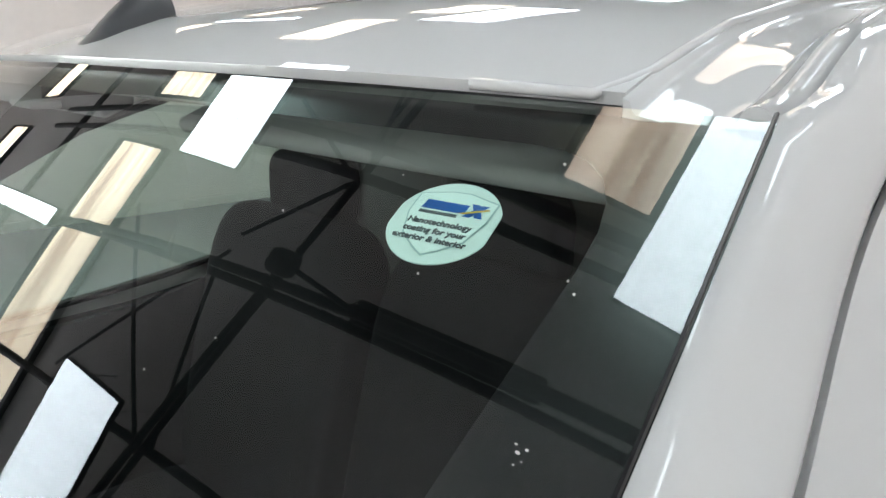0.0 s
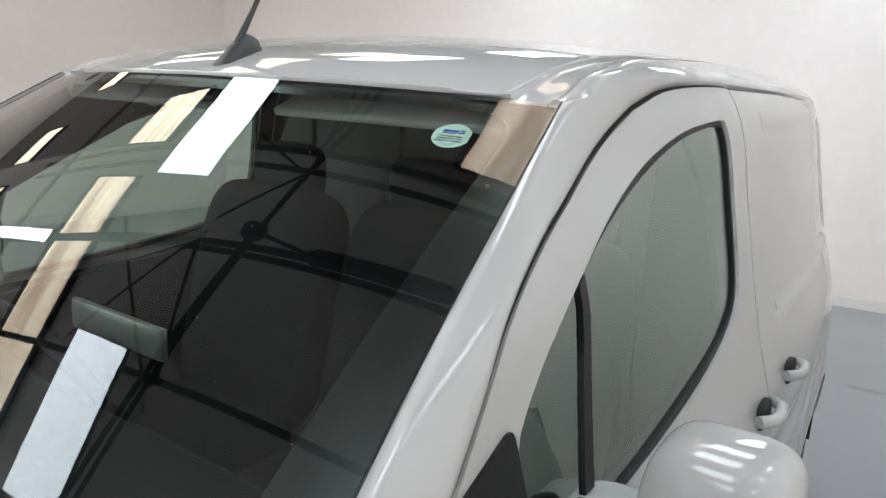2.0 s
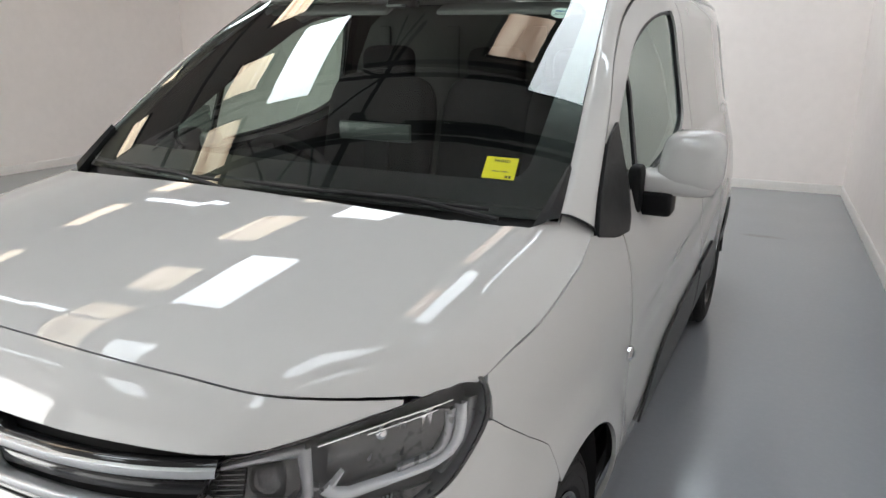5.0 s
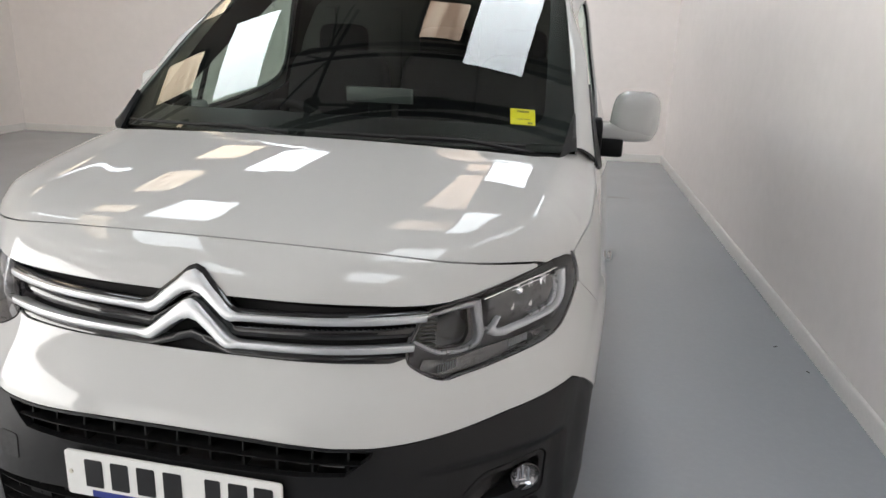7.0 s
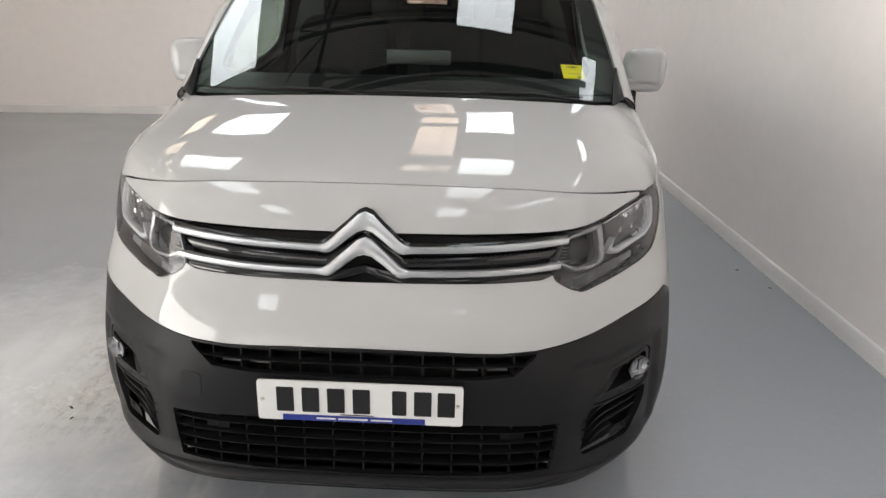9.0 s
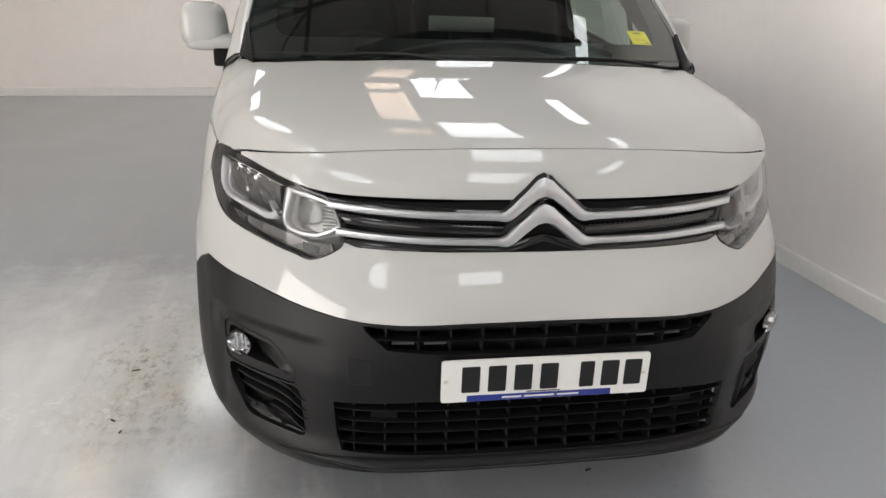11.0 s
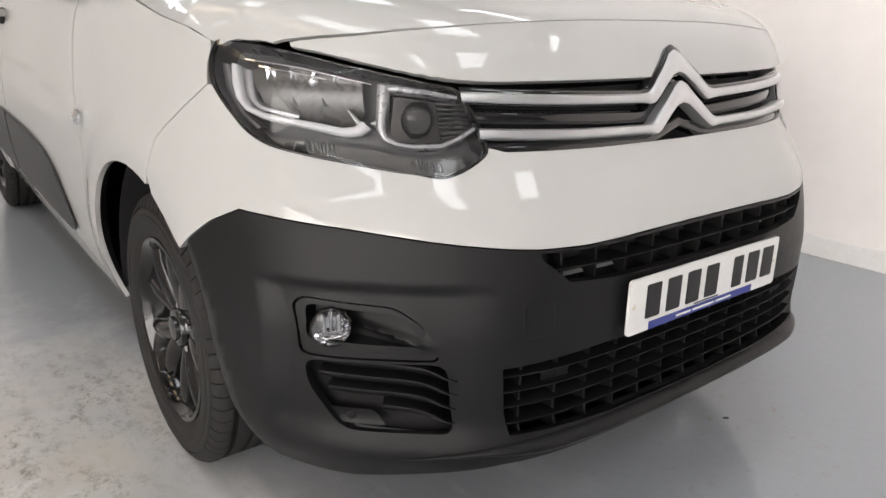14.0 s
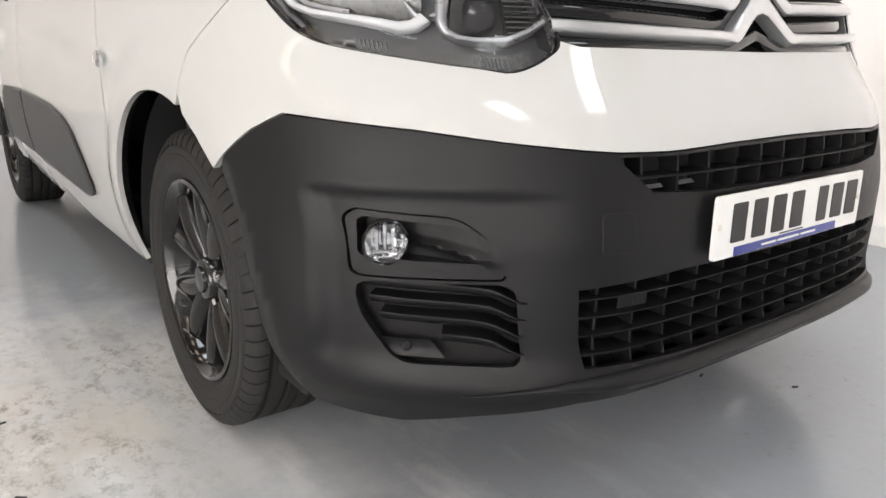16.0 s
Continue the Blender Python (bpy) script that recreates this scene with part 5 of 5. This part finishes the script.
part("bulkhead", upright([(-.80, .42), (.80, .42), (.81, 1.05), (.70, 1.45), (.63, 1.60), (.52, 1.69), (-.52, 1.69), (-.63, 1.60), (-.70, 1.45), (-.81, 1.05)], 2.46, 2.50), BULK, van, "dark grey steel bulkhead behind the seats")
for x in (-.55, -.2, .2, .55):
    part("bulkhead_rib", box(x - .03, 2.445, .60, x + .03, 2.462, 1.60, .007), BULK, van)
part("cabin_floor", box(-.80, 1.05, .38, .80, 2.46, .42, .01), CABIN, van)
part("firewall", box(-.78, 1.00, .30, .78, 1.06, 1.10, .02), DARK, van)
rline2 = [(x, 1.80 - .10 * (1 - (x / .62) ** 2)) for x in np.linspace(-.62, .62, 15)] + [(.62, 2.46), (-.62, 2.46)]
part("headlining", sheet(rline2, [], top, .08, off=-.045, rim=.01, out=(0, 2.6, 0)), LINER, van, "pale grey cabin headlining")
for sg in (1, -1):
    card = [(1.40, .42), (1.40, 1.12), (1.7, 1.145), (2.05, 1.165), (2.33, 1.22), (2.45, 1.27), (2.45, .42)]
    part("door_card", sheet(yz(card), [], side, .08, off=-.055, rim=.01, flip=sg), CABIN, van, "dark inner door trim")
    # inner pillar linings
    rows = []
    for t in np.linspace(0, 1, 14):
        w = screen(.985, t)
        b = side(at_y(float(np.interp(t, [0, 1], [1.22, 1.98])), float(np.interp(t, [0, 1], [1.16, 1.60]))), float(np.interp(t, [0, 1], [1.16, 1.60])))
        w = np.array([w[0] - .012, w[1] + .02, w[2] - .02])
        rows.append([(sg * p[0], p[1], p[2]) for p in (w, (w + b) / 2 - (.060, -.0, .0), b - (.065, 0, 0))])
    part("pillar_lining", loft(rows), TRIM_DARK, van, "dark grey pillar lining")
    rows = [[(sg * (side(at_y(y, z), z)[0] - .03), y, z) for y in (2.42, 2.48)] for z in np.linspace(1.15, 1.66, 8)]
    part("pillar_lining", loft(rows), CABIN, van)
    rows = [[(sg * .58, y, float(roof_z(.58, y)) - .05), (sg * .655, y, float(roof_z(.60, y)) - .105)] for y in np.linspace(1.92, 2.46, 8)]
    part("roof_lining_edge", loft(rows), LINER, van)
    sv = new("sun_visor")
    sv.parent = van
    sv["label"] = "pale grey folded sun visor"
    bm = box(-.25, -.035, -.008, .25, .035, .008, .007, 3)
    bm.transform(Matrix.Translation((sg * .345, 1.745, 1.645)) @ Matrix.Rotation(radians(24), 4, "X"))
    part("visor_pad", bm, LINER, sv)
rv = new("windscreen_sensor")
rv.parent = van
rv["label"] = "small dark sensor pod under the roof edge"
part("sensor_pod", blob((0, 1.665, 1.660), (.05, .035, .016), .5), CABIN, rv)
part("sensor_cover", box(-.03, 1.60, 1.648, .03, 1.63, 1.656, .003), LINER, rv)

# ---- stickers and the label behind the windscreen ----
YEL = mat("yellow_card", (.86, .70, .006), .5, noise_amt=.03)
PALE = mat("pale_green_sticker", (.60, .73, .70), .45, noise_amt=.03)
PALE2 = mat("sticker_field", (.66, .79, .76), .4)
GREYLINE = mat("sticker_grey", (.33, .47, .46), .5)
TEXTGREY = mat("text_grey", (.06, .075, .085), .5)
LOGO = mat("logo_blue", (.01, .09, .36), .5)
GOLD = mat("logo_gold", (.55, .36, .06), .5)


def glass_place(cx, cz):
    """A pose that lies on the windscreen's inner face at x and height."""
    v = float(np.interp(cz, [float(screen(.0, q)[2]) for q in np.linspace(0, 1, 60)], np.linspace(0, 1, 60)))
    for _ in range(8):
        u = cx / float(w_x(v))
        v += .8 * (cz - float(screen(u, v)[2])) / .5
    u, e = cx / float(w_x(v)), 2e-3
    du, dv = screen(u + e, v) - screen(u - e, v), screen(u, v + e) - screen(u, v - e)
    X = Vector(du).normalized()
    N = X.cross(Vector(dv)).normalized()
    Y = N.cross(X)
    m = Matrix((X, Y, N)).transposed().to_4x4()
    m.translation = Vector(screen(u, v))
    return m


def flat(line, w0, w1):
    return prism(line, lambda u, v, w: Vector((u, v, w0 + w)), w1 - w0, .5)


def words(text, size, x, y, w, m, material, parent, name="lettering", align="CENTER", bold=0.0):
    cu = bpy.data.curves.new(name, "FONT")
    cu.body, cu.size, cu.align_x, cu.align_y, cu.extrude, cu.offset = text, size, align, "CENTER", .0002, bold
    ob = new(name, cu)
    bpy.context.view_layer.update()
    me = bpy.data.meshes.new_from_object(ob.evaluated_get(bpy.context.evaluated_depsgraph_get()))
    bpy.data.objects.remove(ob)
    me.transform(m @ Matrix.Translation((x, y, w)))
    return part(name, me, material, parent)


# round pale sticker near the top corner, seen through the glass
stick = thing("round_sticker", "pale green round sticker with dark print inside the windscreen", "sticker")
sm = glass_place(.556, 1.630) @ Matrix.Translation((0, 0, -.004)) @ Matrix.Diagonal((.84, .84, 1, 1))
R = .034
disc = [(R * 1.0 * math.cos(t), R * 1.02 * math.sin(t)) for t in np.linspace(0, 2 * math.pi, 60)[:-1]]
disc = [(max(min(x, R * .93), -R * .97), y) for x, y in disc]


def sbit(name, line, a, b, m, mt=None):
    bm = flat(line, a, b)
    bm.transform(sm)
    return part(name, bm, mt or m, stick)


sbit("sticker_disc", disc, -.0006, 0, PALE)
shield = [(-.026, .021), (-.006, .026), (.006, .0265), (.027, .021), (.026, .004), (.020, -.014), (.008, -.024), (0, -.029), (-.008, -.024), (-.020, -.014), (-.026, .004)]
sbit("shield_edge", shield, .0001, .0003, GREYLINE)
sbit("shield_field", [(x * .955, y * .955) for x, y in shield], .0004, .0006, PALE2)
sbit("logo_shape", [(-.019, .008), (.009, .008), (.010, .0155), (-.018, .0155)], .0007, .0009, LOGO)
sbit("logo_shape", [(.009, .006), (.014, .006), (.022, .017), (.017, .017)], .0007, .0009, LOGO)
sbit("logo_shape", [(.017, .006), (.022, .006), (.016, .017), (.011, .017)], .00095, .0011, LOGO)
sbit("logo_stripe", [(.006, .0075), (.010, .0075), (.024, .0135), (.023, .0145)], .00115, .0013, GOLD)
sbit("logo_line", [(-.019, .0040), (.006, .0040), (.006, .0064), (-.019, .0064)], .0007, .0009, TEXTGREY)
for k, tx in enumerate(("Nanotechnology", "coating for your", "exterior & interior")):
    words(tx, .0062, -.001, -.0030 - .0068 * k, .0009, sm, TEXTGREY, stick, bold=.00012)

# yellow card low down
card = thing("yellow_card", "yellow notice card with dark print inside the windscreen", "card")
sm2 = glass_place(.606, 1.263) @ Matrix.Translation((0, 0, -.004)) @ Matrix.Rotation(radians(-1), 4, "Z")


def cbit(name, x0, y0, x1, y1, a, b, m):
    bm = flat([(x0, y0), (x1, y0), (x1, y1), (x0, y1)], a, b)
    bm.transform(sm2)
    return part(name, bm, m, card)


cbit("card_sheet", -.039, -.035, .039, .035, -.0006, 0, YEL)
words("PASSED", .0115, .001, .0225, .0003, sm2, INK, card, "heading", bold=.0003)
for x0, x1 in ((-.018, .0), (.003, .022)):
    cbit("print_bar", x0, -.012, x1, -.0095, .0001, .0003, TEXTGREY)
for x0, x1 in ((.016, .022), (.024, .030)):
    cbit("mark_bar", x0, -.031, x1, -.023, .0001, .0003, INK)

# white paper label on the scuttle
paper = thing("paper_label", "small white paper label lying on the black scuttle", "label")
pz = float(bonnet_z(.60, .866)) - .022
bm = box(.555, .880, pz, .665, .918, pz + .002, .0005, 1)
part("label_sheet", bm, WHITEPLAS, paper)
for k in range(5):
    part("print_bar", box(.60 + k * .011, .888, pz + .0021, .606 + k * .011, .908, pz + .0024), TEXTGREY, paper)

# dust and a dropping on the outside of the windscreen
random.seed(7)
bits = bmesh.new()
for _ in range(70):
    q = screen(random.uniform(-.2, .95), random.uniform(.3, .95))
    r = random.uniform(.0003, .0008)
    bmesh.ops.create_icosphere(bits, subdivisions=1, radius=r, matrix=Matrix.Translation(Vector(q) + Vector((0, -.0004, .0004))))
DUST = mat("pale_dust", (.55, .55, .52), .8)
sp = part("dust_specks", bits, DUST, van, "fine pale dust specks on the windscreen")
sp["kind"] = "stuff"
bm = bmesh.new()
for dx, dz, r in ((0, 0, .0026), (.004, .002, .0018), (-.003, .003, .0016), (.001, -.005, .0012), (.0045, -.003, .001)):
    q = screen((.657 + dx * .6) / float(w_x(.776)), .776 + dz)
    bmesh.ops.create_icosphere(bm, subdivisions=2, radius=r * .42, matrix=Matrix.Translation(Vector(q)) @ Matrix.Diagonal((1, .5, .6, 1)))
part("dried_splash", bm, DUST, van, "small dried pale splash on the windscreen")

# dark chips lying on the floor
CHIP = mat("dark_chip", (.02, .02, .022), .6, noise_amt=.2)
for k, (x, y, ang, w) in enumerate(((-1.24, 1.06, 14, .030), (-1.24, .73, -40, .022), (-1.20, .66, 80, .016), (1.84, 2.47, 35, .026), (1.93, 2.20, -50, .018), (.28, .30, 20, .020), (.42, .12, -30, .016), (.05, .42, 60, .022))):
    c = thing("floor_chip", "small dark plastic chip lying on the floor", "debris", "chips on the floor", at=(x, y, 0))
    bm = box(-w / 2, -.0035, .0002, w / 2, .0035, .003, .001)
    bm.transform(Matrix.Rotation(radians(ang), 4, "Z"))
    ob = part("chip_body", bm, CHIP, None)
    ob.parent, ob.matrix_basis = c, Matrix()


# ---- roof steel, rooflights and lamps ----
LED = mat("led_diffuser", (.8, .8, .8), .4, emit=(.90, .96, 1.0), strength=7.0)


def rooflight_mat(dim, lit, power):
    """Weathered translucent sheet with daylight behind: streaks run along its length."""
    m = mat("rooflight_sheet", (.5, .42, .34), .4)
    n, l = m.node_tree.nodes, m.node_tree.links
    tc, mp, t = n.new("ShaderNodeTexCoord"), n.new("ShaderNodeMapping"), n.new("ShaderNodeTexNoise")
    mp.inputs["Scale"].default_value = (7, .35, 1)
    t.inputs["Scale"].default_value, t.inputs["Detail"].default_value = 1.6, 4
    cr = n.new("ShaderNodeValToRGB")
    cr.color_ramp.elements[0].position, cr.color_ramp.elements[0].color = .34, (*dim, 1)
    cr.color_ramp.elements[1].position, cr.color_ramp.elements[1].color = .66, (*lit, 1)
    l.new(tc.outputs["Object"], mp.inputs[0]), l.new(mp.outputs[0], t.inputs["Vector"]), l.new(t.outputs["Fac"], cr.inputs[0])
    b = n["Principled BSDF"]
    l.new(cr.outputs[0], b.inputs["Emission Color"])
    b.inputs["Emission Strength"].default_value = power
    return m


SKY = rooflight_mat((.40, .28, .19), (1, .86, .64), 5.0)
DUSK = rooflight_mat((.36, .24, .17), (.95, .76, .60), 4.2)
LAMP_Z = 3.50


def ceiling_light(x, y, w=.53, d=1.06, turn=0):
    L = thing("ceiling_light", "flat white lit LED panel hung from the roof", "light", "ceiling lights", at=(x, y, LAMP_Z))
    L.rotation_euler = (0, 0, radians(turn))
    bits = [("housing", box(-w / 2, -d / 2, .0, w / 2, d / 2, .035, .004), STEEL), ("diffuser", box(-w / 2 + .008, -d / 2 + .008, -.010, w / 2 - .008, d / 2 - .008, -.001), LED)]
    for sx_ in (-1, 1):
        for sy_ in (-1, 1):
            bits.append(("hanger", tube([(sx_ * (w / 2 - .05), sy_ * (d / 2 - .08), .03), (sx_ * (w / 2 - .05), sy_ * (d / 2 - .08), CEIL - LAMP_Z + .01)], .004, 6), STEEL))
    for nm, bm, m in bits:
        ob = part(nm, bm, m, None)
        ob.parent, ob.matrix_basis = L, Matrix()
    return L


first = ceiling_light(-1.95, 2.21)
for x, ys in ((-1.95, (4.45, 6.70)), (-1.78, (-.03, -2.27)), (.50, (-2.1, .14, 2.37, 4.6, 6.80))):
    for y in ys:
        copy_thing(first, Matrix.Translation((x, y, LAMP_Z)))
for x, y in ((-3.60, 1.08), (-4.2, 4.05), (-3.60, -1.6)):
    ceiling_light(x, y, 1.15, .13)
for y in (-.92, 1.30, 3.52):
    ceiling_light(1.52, y, .15, 1.15)


def rooflight(x0, x1, y0, y1, pane=SKY):
    r = thing("rooflight", "long translucent warm-lit rooflight sheet between the trusses", "rooflight", "rooflights")
    n = max(1, int((y1 - y0) / 2.7))
    rows = []
    k = 24
    for y in (y0, y1):
        rows.append([(x0 + (x1 - x0) * i / k, y, CEIL - .012 - .010 * (.5 + .5 * math.cos(i * 2 * math.pi / 6))) for i in range(k + 1)])
    part("corrugated_sheet", loft(rows), pane, r)
    for x in (x0, x1):
        part("edge_trim", box(x - .02, y0, CEIL - .05, x + .02, y1, CEIL - .002), STEEL, r)
    for i in range(n + 1):
        y = y0 + (y1 - y0) * i / n
        part("glazing_bar", box(x0, y - .012, CEIL - .045, x1, y + .012, CEIL - .026), STEEL, r)


for y0, y1 in ((-.55, 1.69), (2.05, 2.66), (3.40, 4.30), (4.9, 5.8)):
    rooflight(-3.42, -2.80, y0, y1)
    rooflight(-5.90, -5.40, y0, y1)
for y0, y1 in ((2.21, 2.78), (3.35, 5.40)):
    rooflight(-.28, .16, y0, y1, DUSK)


def beam(name, label, pts, r, m=STEEL):
    t = thing(name, label, "steelwork", "roof steel")
    part("bar", tube(pts, r, 8), m, t)
    return t


for x0, y0, x1, y1, r in ((-3.9, .98, 1.9, 1.64, .024), (-3.6, 1.00, 1.9, 1.54, .022), (-4.2, 1.85, 1.8, 2.13, .026), (-4.2, 1.70, 1.8, 2.00, .024), (-3.9, .17, 1.9, .62, .024),
                          (-6.9, -2.7, 2.2, -2.2, .05), (-6.9, 4.1, 1.8, 4.6, .05)):
    beam("truss_chord", "black steel roof truss chord", [(x0, y0, 3.57), (x1, y1, 3.57)], r)
for a, b, r in (((-.86, 2.5), (-1.62, -1.2), .020), ((-1.10, 1.42), (-1.72, -1.1), .022), ((-3.6, 5.5), (-4.1, -5.5), .03)):
    beam("purlin", "black steel beam along the roof", [(*a, 3.57), (*b, 3.57)], r)
for a, b in (((-1.46, 1.33), (-2.20, .40)), ((-1.49, 1.26), (-1.25, .40)), ((-1.00, 1.84), (-1.45, 1.42)), ((-1.00, 1.95), (-1.08, 2.6)), ((-1.04, 1.98), (-.92, 2.6)), ((-1.60, 2.10), (-1.05, 1.85)), ((-2.35, 1.35), (-1.3, .3))):
    beam("brace", "thin black diagonal roof brace", [(*a, 3.57), (*b, 3.57)], .011)
h = thing("tube_heater", "long black radiant tube heater under the roof", "heater")
part("heater_tube", tube([(-.62, 1.365, 3.49), (1.5, 1.60, 3.49)], .030, 12), STEEL, h)
hood = box(-.40, -.05, .0, .42, .05, .03, .01)
hood.transform(Matrix.Translation((-.22, 1.41, 3.50)) @ Matrix.Rotation(radians(6.3), 4, "Z"))
part("heater_hood", hood, STEEL, h)
part("heater_burner", blob((-1.04, 1.40, 3.47), (.07, .06, .06), .6), STEEL, h)
part("heater_pipe", tube([(-1.04, 1.40, 3.48), (-.62, 1.365, 3.49)], .012, 8), STEEL, h)
for x in (-.5, .6, 1.5):
    part("heater_hanger", tube([(x, 1.40 + .11 * x, 3.50), (x, 1.40 + .11 * x, CEIL)], .006, 6), STEEL, h)

# daylight through the open doorways behind the camera and on the far side of the workshop
for x0, y0, x1, y1, power in ((-5.6, -7.38, 1.9, -7.36, 1.0), (-6.96, -7.0, -6.94, 6.8, 8.5)):
    dw = thing("doorway_daylight", "wide open doorway with plain pale daylight outside", "doorway", "daylit doorways", kind="structure")
    part("daylight_backdrop", box(x0, y0, .02, x1, y1, 3.2), mat("daylight", (.8, .8, .8), .6, emit=(1.0, .97, .93), strength=power), dw)
